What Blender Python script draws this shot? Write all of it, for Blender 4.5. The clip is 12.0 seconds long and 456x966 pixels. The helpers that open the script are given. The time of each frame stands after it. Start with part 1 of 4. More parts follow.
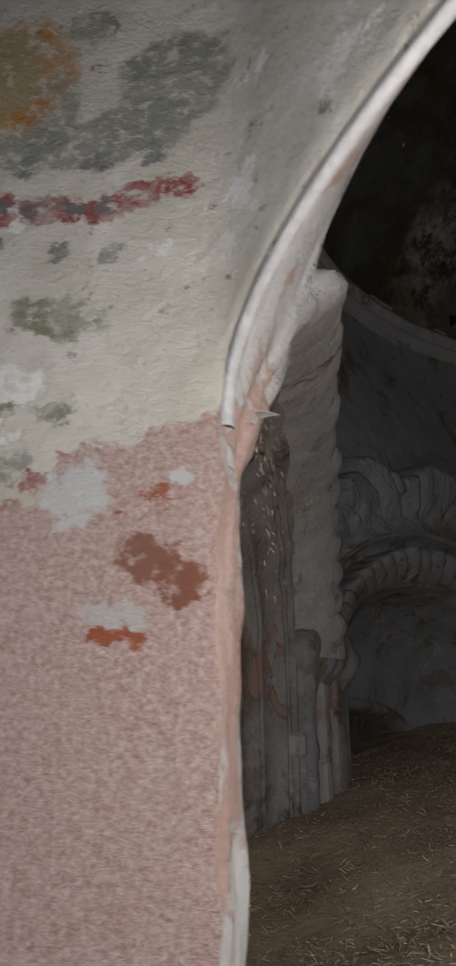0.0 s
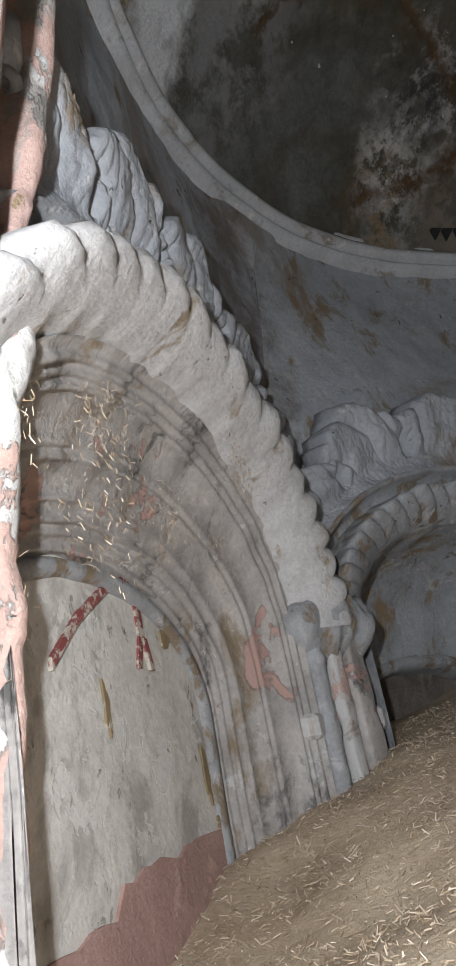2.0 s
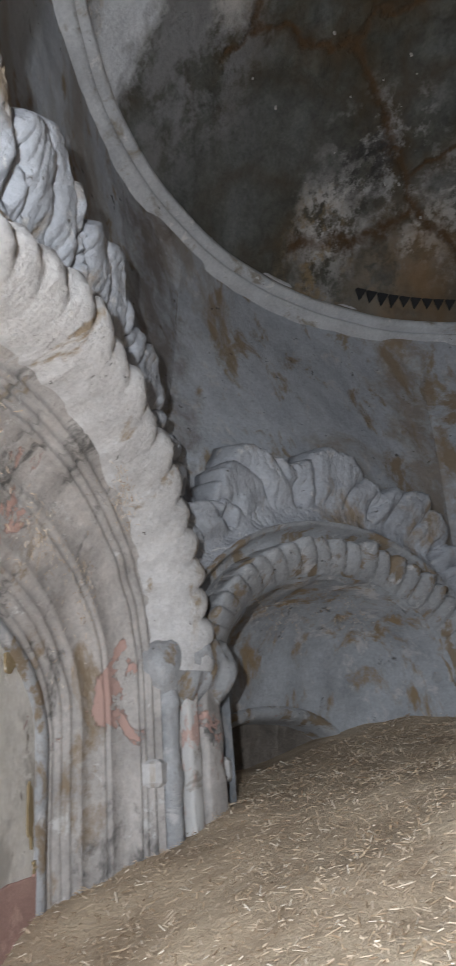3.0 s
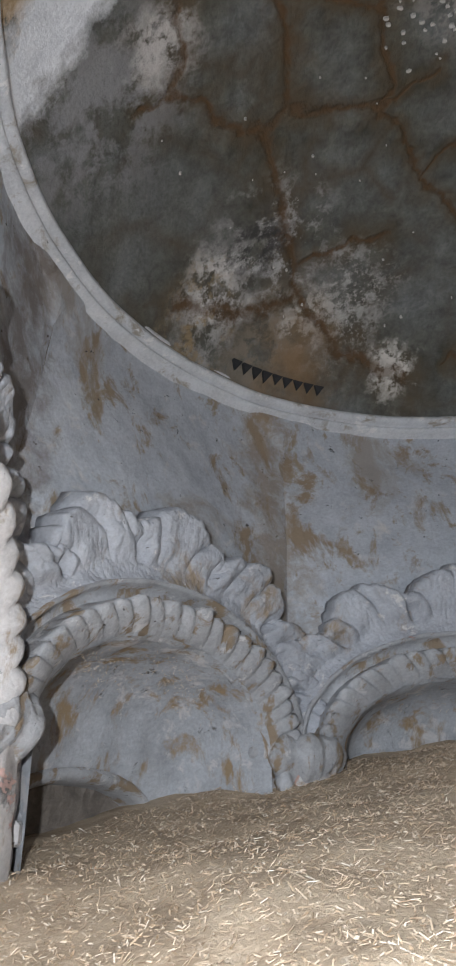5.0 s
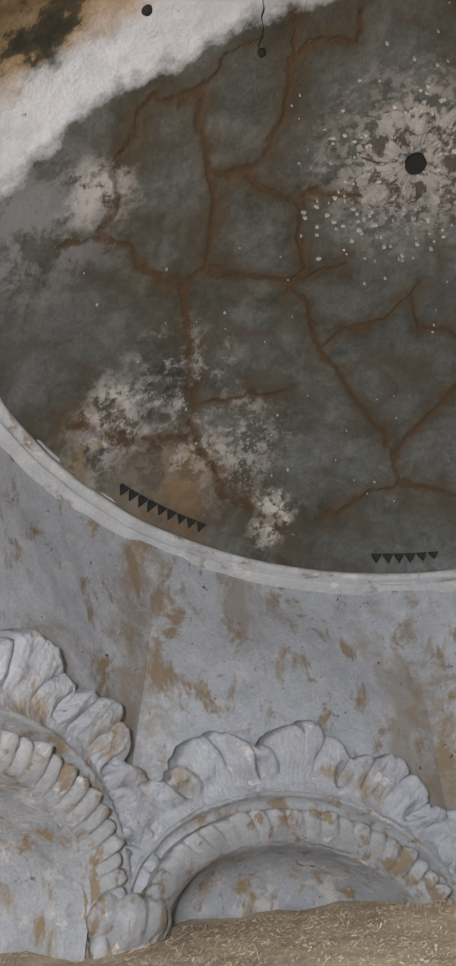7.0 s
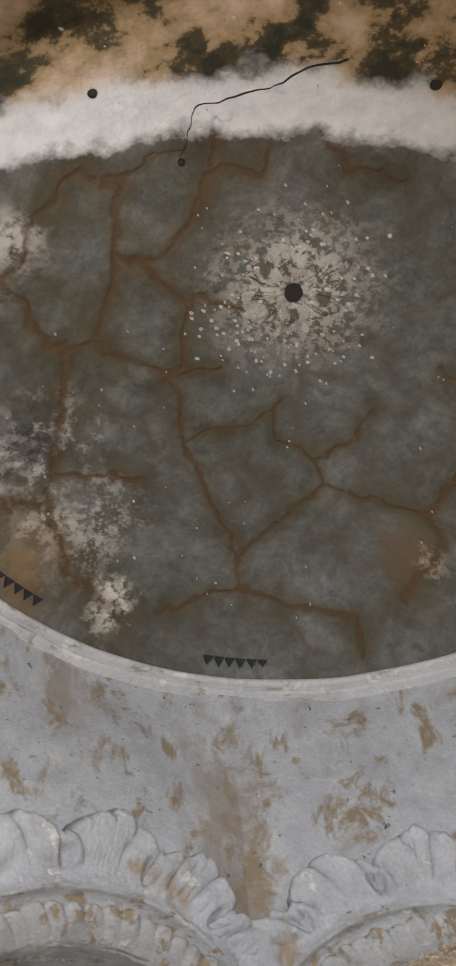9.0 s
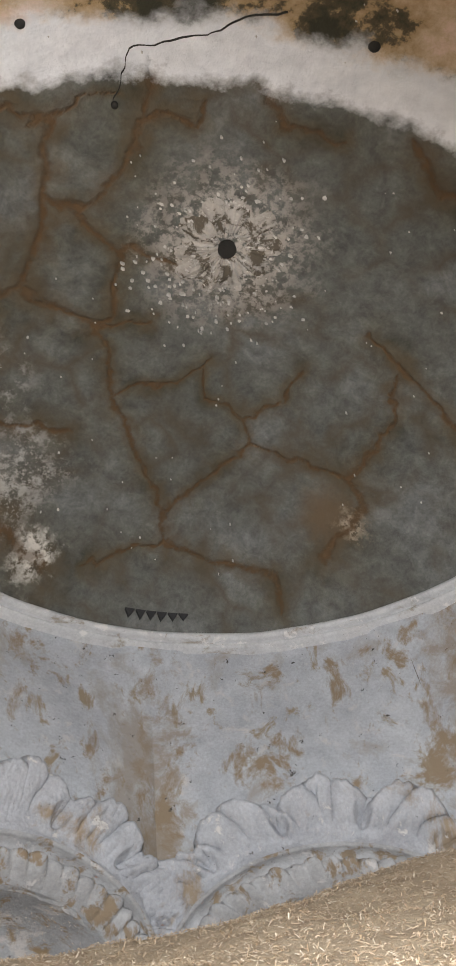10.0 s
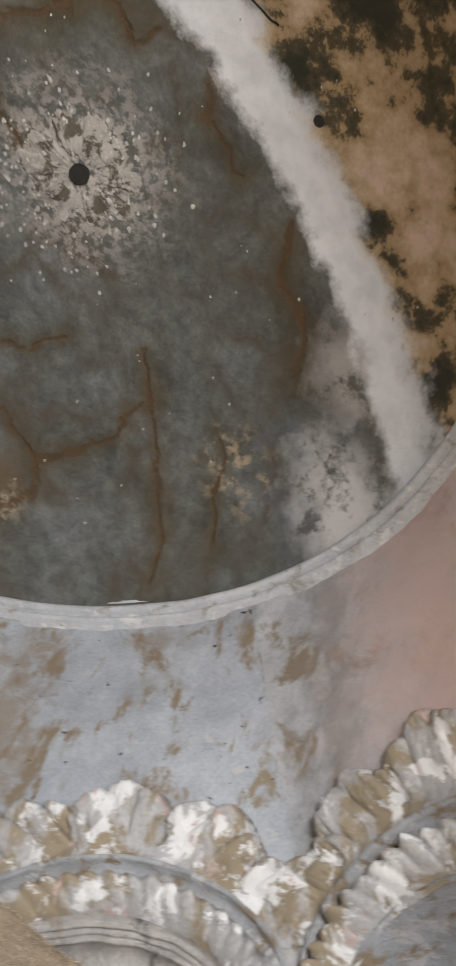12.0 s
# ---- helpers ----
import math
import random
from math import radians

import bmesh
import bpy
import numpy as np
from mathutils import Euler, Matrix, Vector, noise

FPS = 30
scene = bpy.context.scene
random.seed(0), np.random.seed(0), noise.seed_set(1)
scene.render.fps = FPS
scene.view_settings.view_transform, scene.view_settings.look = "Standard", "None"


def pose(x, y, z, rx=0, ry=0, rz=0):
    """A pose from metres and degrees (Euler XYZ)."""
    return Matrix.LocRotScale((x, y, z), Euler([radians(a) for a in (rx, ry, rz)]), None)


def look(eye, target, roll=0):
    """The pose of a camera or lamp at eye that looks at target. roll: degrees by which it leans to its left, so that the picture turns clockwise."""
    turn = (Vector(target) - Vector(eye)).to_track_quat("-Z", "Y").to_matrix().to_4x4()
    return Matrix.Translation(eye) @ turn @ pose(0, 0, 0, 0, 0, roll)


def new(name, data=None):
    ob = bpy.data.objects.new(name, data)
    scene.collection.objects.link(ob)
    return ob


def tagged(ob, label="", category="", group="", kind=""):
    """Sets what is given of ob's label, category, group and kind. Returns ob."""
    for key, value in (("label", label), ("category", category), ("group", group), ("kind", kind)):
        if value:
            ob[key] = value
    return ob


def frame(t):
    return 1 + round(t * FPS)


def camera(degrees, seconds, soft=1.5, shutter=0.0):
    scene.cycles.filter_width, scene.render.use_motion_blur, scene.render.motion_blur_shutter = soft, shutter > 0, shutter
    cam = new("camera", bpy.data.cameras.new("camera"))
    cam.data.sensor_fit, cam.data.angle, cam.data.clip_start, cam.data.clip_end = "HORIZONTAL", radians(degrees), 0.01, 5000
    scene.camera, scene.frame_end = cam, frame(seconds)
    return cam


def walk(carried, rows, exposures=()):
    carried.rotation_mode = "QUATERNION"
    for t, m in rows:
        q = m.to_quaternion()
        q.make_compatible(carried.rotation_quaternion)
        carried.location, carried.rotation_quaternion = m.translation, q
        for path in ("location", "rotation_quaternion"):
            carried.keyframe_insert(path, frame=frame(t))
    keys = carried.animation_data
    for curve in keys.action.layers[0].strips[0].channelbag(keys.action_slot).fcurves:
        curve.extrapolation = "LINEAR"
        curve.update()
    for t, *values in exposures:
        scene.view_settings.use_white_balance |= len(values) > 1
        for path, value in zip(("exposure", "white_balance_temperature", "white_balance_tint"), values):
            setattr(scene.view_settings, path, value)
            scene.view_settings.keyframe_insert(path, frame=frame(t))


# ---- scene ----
# ---- camera ----
cam = camera(35.1, 12.0, soft=1.8, shutter=0.3)
PATH = [
    (0, (-2.017, -2.118, 1.432), (-2.258, -0.283, 2.189), 0.1),
    (0.5, (-1.830, -2.033, 1.424), (-2.144, -0.208, 2.180), -1.1),
    (1, (-1.730, -1.958, 1.418), (-2.135, -0.152, 2.174), -3.8),
    (1.5, (-1.654, -1.904, 1.404), (-2.137, -0.111, 2.147), -7.4),
    (2, (-1.585, -1.863, 1.427), (-2.096, -0.082, 2.179), -11.3),
    (2.5, (-1.586, -1.816, 1.467), (-2.019, -0.013, 2.217), -8.8),
    (3, (-1.558, -1.788, 1.483), (-1.788, 0.044, 2.253), -5.1),
    (3.2, (-1.547, -1.773, 1.490), (-1.694, 0.077, 2.235), -6.2),
    (5, (-1.494, -1.766, 1.504), (-1.345, 0.021, 2.389), -1.3),
    (5.5, (-1.486, -1.778, 1.516), (-1.244, -0.036, 2.468), -1.3),
    (6, (-1.473, -1.793, 1.536), (-1.172, -0.108, 2.571), -0.1),
    (6.5, (-1.453, -1.812, 1.557), (-1.075, -0.186, 2.658), 1.3),
    (7, (-1.447, -1.833, 1.563), (-1.028, -0.264, 2.731), 2.0),
    (7.2, (-1.444, -1.834, 1.564), (-0.977, -0.305, 2.764), 1.5),
    (8.8, (-1.509, -1.594, 1.220), (-0.825, -0.429, 2.694), -0.7),
    (9, (-1.484, -1.597, 1.202), (-0.759, -0.470, 2.686), -1.2),
    (9.5, (-1.460, -1.617, 1.189), (-0.603, -0.505, 2.614), -2.6),
    (10, (-1.428, -1.667, 1.196), (-0.516, -0.557, 2.588), -3.6),
    (10.5, (-1.466, -1.621, 1.162), (-0.526, -0.539, 2.557), 0.4),
    (11, (-1.385, -1.623, 1.282), (-0.331, -0.652, 2.676), -0.6),
    (11.5, (-1.303, -1.592, 1.309), (-0.075, -0.857, 2.707), 5.8),
    (12, (-1.264, -1.505, 1.281), (0.063, -1.125, 2.729), 7.5),
]

EXPOSURES = [(0.0, -2.5, 6600, 12), (0.5, -1.75, 6400, 10), (1.0, -1.15, 6350, 9), (1.5, -0.6, 6250, 9), (2.0, -0.25, 6100, 9), (2.5, -0.12, 6050, 9), (3.2, 0.1, 5950, 9), (5.0, 0.85, 6000, 10), (7.2, 1.25, 6450, 11), (9.0, 1.42, 6700, 11), (12.0, 1.6, 6450, 10)]
walk(cam, [(t, look(eye, to, roll)) for t, eye, to, roll in PATH], EXPOSURES)

# ---- light: a hand torch in the doorway and an added daylight-tinted fill behind it ----
world = bpy.data.worlds.new("sky")
scene.world = world
world.use_nodes = True
wn = world.node_tree.nodes
wsky = wn.new("ShaderNodeTexSky")
wsky.sky_type, wsky.sun_disc, wsky.sun_elevation, wsky.sun_rotation = "NISHITA", False, radians(35), radians(60)
world.node_tree.links.new(wsky.outputs[0], wn["Background"].inputs[0])
wn["Background"].inputs[1].default_value = 0.05

torch = new("torch", bpy.data.lights.new("torch", "SPOT"))
torch.data.energy, torch.data.shadow_soft_size, torch.data.color = 125, 0.02, (1.0, 0.99, 0.97)
torch.data.spot_size, torch.data.spot_blend = radians(176), 0.5
torch.matrix_world = look((-1.66, -1.95, 1.60), (-1.2, 0.7, 1.55))

# unseen area lamp outside the doorway, added to fill the jambs and room
door_light = new("doorway_daylight_fill", bpy.data.lights.new("doorway_daylight_fill", "AREA"))
door_light.data.energy, door_light.data.shape, door_light.data.size, door_light.data.size_y = 40, "RECTANGLE", 1.5, 1.5
door_light.data.color = (0.90, 0.95, 1.0)
door_light.matrix_world = look((-2.28, -2.48, 1.55), (0.0, -0.2, 1.9))

# ---- plan: an octagon under a round dome ----
OX, OY, AP, RIM_Z, RIM_R = -0.05, -0.27, 2.13, 3.90, 2.20
SIDE = 2 * AP * math.tan(radians(22.5))
ANGLE = dict(A=180, B=135, C=90, D=45, E=0, F=-45, G=-90, H=225)


def face_matrix(k):
    a = radians(ANGLE[k])
    r, n = Vector((math.sin(a), -math.cos(a), 0)), Vector((math.cos(a), math.sin(a), 0))
    o = Vector((OX, OY, 0)) + n * AP
    return Matrix(((r.x, n.x, 0, o.x), (r.y, n.y, 0, o.y), (0, 0, 1, 0), (0, 0, 0, 1)))


# ---- materials ----
def nodes(name):
    m = bpy.data.materials.new(name)
    m.use_nodes = True
    t = m.node_tree
    return m, t, t.nodes["Principled BSDF"]


def noise_tex(t, scale, detail=6.0, rough=0.6, distortion=0.0, offset=(0, 0, 0), stretch=(1, 1, 1)):
    c = t.nodes.new("ShaderNodeNewGeometry")
    mp = t.nodes.new("ShaderNodeMapping")
    mp.inputs["Location"].default_value, mp.inputs["Scale"].default_value = offset, stretch
    t.links.new(c.outputs["Position"], mp.inputs["Vector"])
    n = t.nodes.new("ShaderNodeTexNoise")
    n.inputs["Scale"].default_value, n.inputs["Detail"].default_value = scale, detail
    n.inputs["Roughness"].default_value, n.inputs["Distortion"].default_value = rough, distortion
    t.links.new(mp.outputs[0], n.inputs["Vector"])
    return n.outputs["Fac"]


def ramp(t, fac, stops):
    r = t.nodes.new("ShaderNodeValToRGB")
    e = r.color_ramp.elements
    while len(e) < len(stops):
        e.new(0.5)
    for el, (p, v) in zip(e, stops):
        el.position = p
        el.color = (*v, 1) if isinstance(v, tuple) else (v, v, v, 1)
    t.links.new(fac, r.inputs[0])
    return r.outputs[0]


def mix(t, fac, a, b, kind="MIX"):
    m = t.nodes.new("ShaderNodeMix")
    m.data_type, m.blend_type = "RGBA", kind
    for s, v in ((0, fac), (6, a), (7, b)):
        if isinstance(v, (int, float)):
            m.inputs[s].default_value = v
        elif isinstance(v, tuple):
            m.inputs[s].default_value = (*v, 1)
        else:
            t.links.new(v, m.inputs[s])
    return m.outputs[2]


def calc(t, op, a, b=0.0, c=0.0):
    m = t.nodes.new("ShaderNodeMath")
    m.operation = op
    for s, v in enumerate((a, b, c)):
        if isinstance(v, (int, float)):
            m.inputs[s].default_value = v
        else:
            t.links.new(v, m.inputs[s])
    return m.outputs[0]


def bump(t, p, height, strength, distance=0.01):
    b = t.nodes.new("ShaderNodeBump")
    b.inputs["Strength"].default_value, b.inputs["Distance"].default_value = strength, distance
    t.links.new(height, b.inputs["Height"])
    t.links.new(b.outputs[0], p.inputs["Normal"])


def plaster(name, light, dark, layers=(), rough=0.85, grain=60, relief=0.5, streaks=()):
    """Old plaster: two tones, then layers of (colour, scale, threshold, softness, offset, stretch)."""
    m, t, p = nodes(name)
    base = ramp(t, noise_tex(t, 5, 8, 0.65), [(0.3, dark), (0.65, light)])
    base = mix(t, 0.35, base, ramp(t, noise_tex(t, grain, 4, 0.7), [(0.3, 0.35), (0.7, 0.75)]), "OVERLAY")
    heights = noise_tex(t, 28, 8, 0.7)
    for colour, scale, level, soft, offset, stretch in layers:
        mask = ramp(t, noise_tex(t, scale, 9, 0.68, 0.4, offset, stretch), [(level, 0.0), (level + soft, 1.0)])
        base = mix(t, mask, base, colour)
        heights = calc(t, "MULTIPLY_ADD", mask, -0.6 if soft < 0.03 else -0.15, heights)
    for x, y, r, colour in streaks:  # stains and patches of other colour that run down at a place of the plan
        g = t.nodes.new("ShaderNodeNewGeometry")
        level = t.nodes.new("ShaderNodeVectorMath")
        level.operation = "MULTIPLY"
        level.inputs[1].default_value = (1, 1, 0)
        t.links.new(g.outputs["Position"], level.inputs[0])
        d = t.nodes.new("ShaderNodeVectorMath")
        d.operation = "DISTANCE"
        d.inputs[1].default_value = (x, y, 0)
        t.links.new(level.outputs[0], d.inputs[0])
        far = calc(t, "MULTIPLY_ADD", calc(t, "SUBTRACT", noise_tex(t, 7, 9, 0.7, 0.4, (x, y, 1)), 0.5), 1.1, d.outputs["Value"])
        base = mix(t, calc(t, "MULTIPLY", ramp(t, far, [(0.1 * r, 1.0), (1.2 * r, 0.0)]), 0.7), base, colour)
    t.links.new(base, p.inputs["Base Color"])
    p.inputs["Roughness"].default_value = rough
    bump(t, p, heights, relief, 0.012)
    return m


BROWN, PINK, WHITE, DARK = (0.27, 0.21, 0.145), (0.46, 0.31, 0.27), (0.66, 0.65, 0.64), (0.06, 0.055, 0.05)
GREY_PLASTER = plaster("grey_blue_plaster", (0.46, 0.49, 0.53), (0.34, 0.36, 0.40),
                       [((0.56, 0.55, 0.54), 7, 0.58, 0.12, (4, 1, 0), (1, 1, 1)), ((0.33, 0.31, 0.29), 1.7, 0.54, 0.10, (3, 3, 6), (1, 1, 0.8)), (BROWN, 3.4, 0.555, 0.07, (1, 7, 3), (1, 1, 0.7)), ((0.29, 0.235, 0.165), 6, 0.575, 0.07, (3, 2, 5), (1, 1, 0.6)),
                        (DARK, 16, 0.65, 0.015, (0, 3, 8), (1, 1, 1)), (PINK, 4, 0.73, 0.01, (9, 2, 2), (1, 1, 1))],
                       streaks=[(-0.93, 1.86, 0.20, BROWN), (-2.12, 0.58, 0.24, (0.13, 0.095, 0.07)), (0.83, 1.86, 0.14, BROWN), (2.08, 0.55, 0.2, BROWN)])
MOULD_PLASTER = plaster("moulding_plaster", (0.43, 0.44, 0.46), (0.27, 0.27, 0.275),
                        [((0.56, 0.55, 0.55), 9, 0.58, 0.06, (1, 9, 1), (1, 1, 1)), (BROWN, 9, 0.53, 0.06, (5, 2, 1), (1, 1, 0.6)), (PINK, 6, 0.68, 0.012, (3, 3, 9), (1, 1, 1)),
                         ((0.10, 0.09, 0.085), 22, 0.66, 0.03, (2, 8, 1), (1, 1, 1))], relief=0.9)
LEAF_PLASTER = plaster("leaf_plaster", (0.44, 0.46, 0.50), (0.32, 0.33, 0.36),
                       [((0.30, 0.24, 0.175), 3.5, 0.55, 0.10, (5, 2, 1), (1, 1, 0.6)), ((0.60, 0.59, 0.58), 11, 0.60, 0.05, (1, 9, 1), (1, 1, 1)), (PINK, 5, 0.69, 0.012, (3, 3, 9), (1, 1, 1)),
                        ((0.13, 0.12, 0.11), 22, 0.66, 0.03, (2, 8, 1), (1, 1, 1))], relief=0.8)
NICHE_PLASTER = plaster("straw_stained_plaster", (0.44, 0.46, 0.49), (0.30, 0.31, 0.33),
                        [((0.56, 0.55, 0.55), 6, 0.56, 0.06, (2, 4, 1), (1, 1, 1)), ((0.31, 0.23, 0.14), 5, 0.52, 0.10, (5, 1, 2), (1.6, 1.6, 0.5)), ((0.15, 0.14, 0.13), 9, 0.62, 0.06, (8, 1, 2), (1, 1, 1)), (PINK, 5, 0.70, 0.012, (4, 3, 9), (1, 1, 1))], relief=0.9)
WHITE_PLASTER = plaster("white_stucco", (0.62, 0.61, 0.61), (0.42, 0.41, 0.41),
                        [((0.34, 0.27, 0.19), 6, 0.58, 0.07, (5, 1, 1), (1, 1, 0.5)), (PINK, 5, 0.70, 0.012, (3, 1, 4), (1, 1, 1)),
                         ((0.14, 0.13, 0.12), 30, 0.65, 0.03, (2, 8, 1), (1, 1, 1))], relief=0.8)
PEELED_PLASTER = plaster("peeled_plaster", (0.50, 0.51, 0.53), (0.36, 0.37, 0.39),
                         [(BROWN, 3, 0.52, 0.08, (6, 2, 2), (1, 1, 1))],
                         streaks=[(1.85, -1.30, 0.25, (0.24, 0.23, 0.22)), (1.45, -1.75, 0.62, (0.60, 0.45, 0.41)), (1.40, -1.80, 0.45, (0.62, 0.47, 0.43))])
FLAKED_PLASTER = plaster("flaked_white_plaster", (0.50, 0.49, 0.49), (0.36, 0.35, 0.35),
                         [((0.33, 0.27, 0.19), 3.2, 0.50, 0.06, (4, 2, 1), (1, 1, 0.7)), ((0.80, 0.79, 0.79), 5, 0.53, 0.04, (2, 7, 2), (1, 1, 1)), ((0.55, 0.42, 0.38), 4, 0.60, 0.04, (6, 4, 2), (1, 1, 1))], relief=0.9)
SOFFIT_PLASTER = plaster("dusty_soffit_plaster", (0.50, 0.47, 0.45), (0.26, 0.245, 0.235),
                         [((0.13, 0.125, 0.12), 7, 0.56, 0.08, (3, 1, 6), (1, 1, 0.7)), ((0.58, 0.57, 0.56), 10, 0.62, 0.03, (5, 5, 2), (1, 1, 1)), (BROWN, 5, 0.58, 0.08, (7, 2, 1), (1, 1, 0.5)), (PINK, 3.5, 0.62, 0.012, (1, 3, 5), (1, 1, 1))], relief=0.8)
PANEL_PLASTER = plaster("panel_plaster", (0.78, 0.755, 0.71), (0.52, 0.50, 0.46),
                        [((0.42, 0.40, 0.37), 4, 0.51, 0.10, (1, 5, 7), (1, 1, 0.8)), ((0.72, 0.70, 0.67), 6, 0.57, 0.02, (3, 1, 7), (1, 1, 1)), ((0.24, 0.21, 0.17), 13, 0.61, 0.05, (5, 5, 1), (1, 1, 0.7)), ((0.36, 0.22, 0.20), 10, 0.66, 0.03, (5, 1, 4), (1, 1, 0.7)), ((0.62, 0.6, 0.56), 4, 0.62, 0.03, (2, 3, 1), (1, 1, 1))])
PINK_PLASTER = plaster("pink_lime_plaster", (0.50, 0.33, 0.29), (0.36, 0.225, 0.195),
                       [((0.62, 0.42, 0.37), 12, 0.58, 0.08, (2, 2, 2), (1, 1, 1)), (WHITE, 5, 0.70, 0.02, (1, 6, 2), (1, 1, 1)),
                        ((0.35, 0.10, 0.06), 8, 0.72, 0.02, (8, 1, 4), (1, 1, 1))], grain=140, relief=0.9)
REVEAL_PLASTER = plaster("broken_reveal_plaster", (0.58, 0.41, 0.36), (0.44, 0.29, 0.25),
                         [((0.60, 0.59, 0.58), 4.5, 0.47, 0.03, (1, 1, 2), (1, 1, 0.8)), ((0.34, 0.30, 0.26), 7, 0.60, 0.06, (4, 2, 2), (1, 1, 1)), (BROWN, 8, 0.66, 0.03, (2, 5, 1), (1, 1, 1))], grain=120, relief=0.9)
RIM_PLASTER = plaster("ring_plaster", (0.60, 0.615, 0.64), (0.44, 0.45, 0.47),
                      [((0.33, 0.30, 0.26), 5, 0.57, 0.08, (2, 1, 1), (1, 1, 2)), ((0.72, 0.71, 0.71), 8, 0.58, 0.05, (6, 1, 1), (1, 1, 1)), (DARK, 20, 0.67, 0.02, (2, 5, 1), (1, 1, 1))], relief=0.7)
PIER_PLASTER = plaster("torn_pier_plaster", (0.60, 0.42, 0.37), (0.48, 0.33, 0.29),
                       [((0.62, 0.61, 0.60), 3.2, 0.525, 0.015, (1, 1.4, 2.3), (1, 1, 0.7)), ((0.36, 0.34, 0.32), 5, 0.58, 0.05, (4, 2, 2), (1, 1, 0.6)), ((0.33, 0.25, 0.14), 9, 0.62, 0.03, (2, 5, 1), (1, 1, 0.5)), ((0.12, 0.11, 0.10), 26, 0.67, 0.02, (2, 8, 1), (1, 1, 1))], grain=120, relief=0.9)
STRAW_BED = plaster("straw_bed", (0.60, 0.485, 0.35), (0.33, 0.25, 0.17), [((0.60, 0.50, 0.38), 40, 0.55, 0.1, (0, 0, 0), (1, 1, 1))], grain=220, relief=1.0)


def straw_material():
    m, t, p = nodes("straw")
    g = t.nodes.new("ShaderNodeNewGeometry")
    c = ramp(t, g.outputs["Random Per Island"], [(0.0, (0.28, 0.195, 0.115)), (0.35, (0.50, 0.385, 0.265)), (0.85, (0.66, 0.54, 0.41)), (1.0, (0.82, 0.75, 0.64))])
    t.links.new(c, p.inputs["Base Color"])
    p.inputs["Roughness"].default_value = 0.5
    return m


# rust-stained cracks in the dome: (width, plan points along the crack)
CRACKS_WEST = [
    (1.0, (-1.50, 0.03), (-1.45, -0.18), (-1.41, -0.32), (-1.26, -0.31), (-1.08, 0.02), (-0.90, 0.05), (-0.86, -0.10), (-0.81, -0.30), (-0.92, -0.62), (-0.97, -0.76)),
    (1.0, (-1.08, 0.02), (-0.98, 0.38), (-0.96, 0.58), (-1.07, 0.67), (-1.28, 0.61), (-1.38, 0.45), (-1.55, 0.38), (-1.50, 0.25), (-1.50, 0.03)),
    (0.7, (-1.55, 0.38), (-1.68, 0.40)),
    (1.0, (-0.96, 0.58), (-0.73, 0.62), (-0.46, 0.62), (-0.44, 0.52), (-0.59, 0.12), (-0.76, 0.12), (-0.90, 0.05)),
    (0.6, (-0.46, 0.62), (-0.22, 0.43)), (0.7, (-0.59, 0.12), (-0.27, 0.07))]
CRACKS_SALT = [
    (1.3, (-1.07, 0.67), (-0.97, 0.96), (-0.91, 1.18), (-0.80, 1.38), (-0.79, 1.55), (-0.50, 1.85), (-0.03, 2.00)),
    (0.8, (-0.80, 1.38), (-0.65, 1.38), (-0.28, 1.28)),
    (1.4, (-0.79, 1.55), (-0.97, 1.57), (-1.14, 1.52), (-1.49, 1.34)),
    (0.7, (-0.46, 0.62), (-0.30, 0.79), (-0.11, 1.03), (0.56, 1.46), (0.66, 1.21), (0.78, 0.81)),
    (0.8, (0.56, 1.46), (0.63, 1.61))]
CRACKS_EAST = [
    (0.8, (0.63, 1.61), (1.06, 1.49), (1.41, 1.32), (1.48, 1.43)),
    (0.7, (0.78, 0.81), (1.10, 0.68), (1.42, 0.51), (1.43, 0.34), (1.35, 0.02), (1.18, -0.21)),
    (1.2, (1.42, 0.51), (1.61, 0.59), (1.57, 0.90), (1.58, 1.02)),
    (0.6, (0.78, 0.81), (0.67, 0.65), (0.78, 0.41), (0.73, 0.17)), (0.5, (0.67, 0.65), (0.39, 0.69), (0.22, 0.55)),
    (0.5, (-0.14, 0.95), (0.15, 0.69), (0.22, 0.45)), (0.5, (0.63, 1.61), (0.23, 1.92)),
    (0.9, (0.86, -0.29), (1.31, -0.25), (1.76, -0.23), (2.08, -0.15)),
    (1.0, (0.20, -1.21), (0.48, -1.14), (0.76, -1.24), (0.99, -1.16)), (0.7, (1.35, -0.68), (1.58, -0.63), (1.86, -0.55))]
CRACKS_CROWN = [
    (0.8, (-0.90, -0.49), (-0.81, -0.62), (-0.63, -0.66), (-0.70, -0.80)), (0.7, (-0.48, -0.99), (-0.32, -0.89), (-0.04, -1.02)),
    (0.5, (-1.29, -0.26), (-1.15, -0.48), (-1.03, -0.59))]


def crack_reach(x, y):
    """Distance in the plan to the nearest crack, each measured in its own width."""
    best = np.full(x.shape, 9.0)
    for width, *pts in CRACKS_WEST + CRACKS_SALT + CRACKS_EAST + CRACKS_CROWN:
        for (ax, ay), (bx, by) in zip(pts, pts[1:]):
            dx, dy = bx - ax, by - ay
            f = np.clip(((x - ax) * dx + (y - ay) * dy) / (dx * dx + dy * dy), 0, 1)
            best = np.minimum(best, np.hypot(x - ax - f * dx, y - ay - f * dy) / width)
    return best


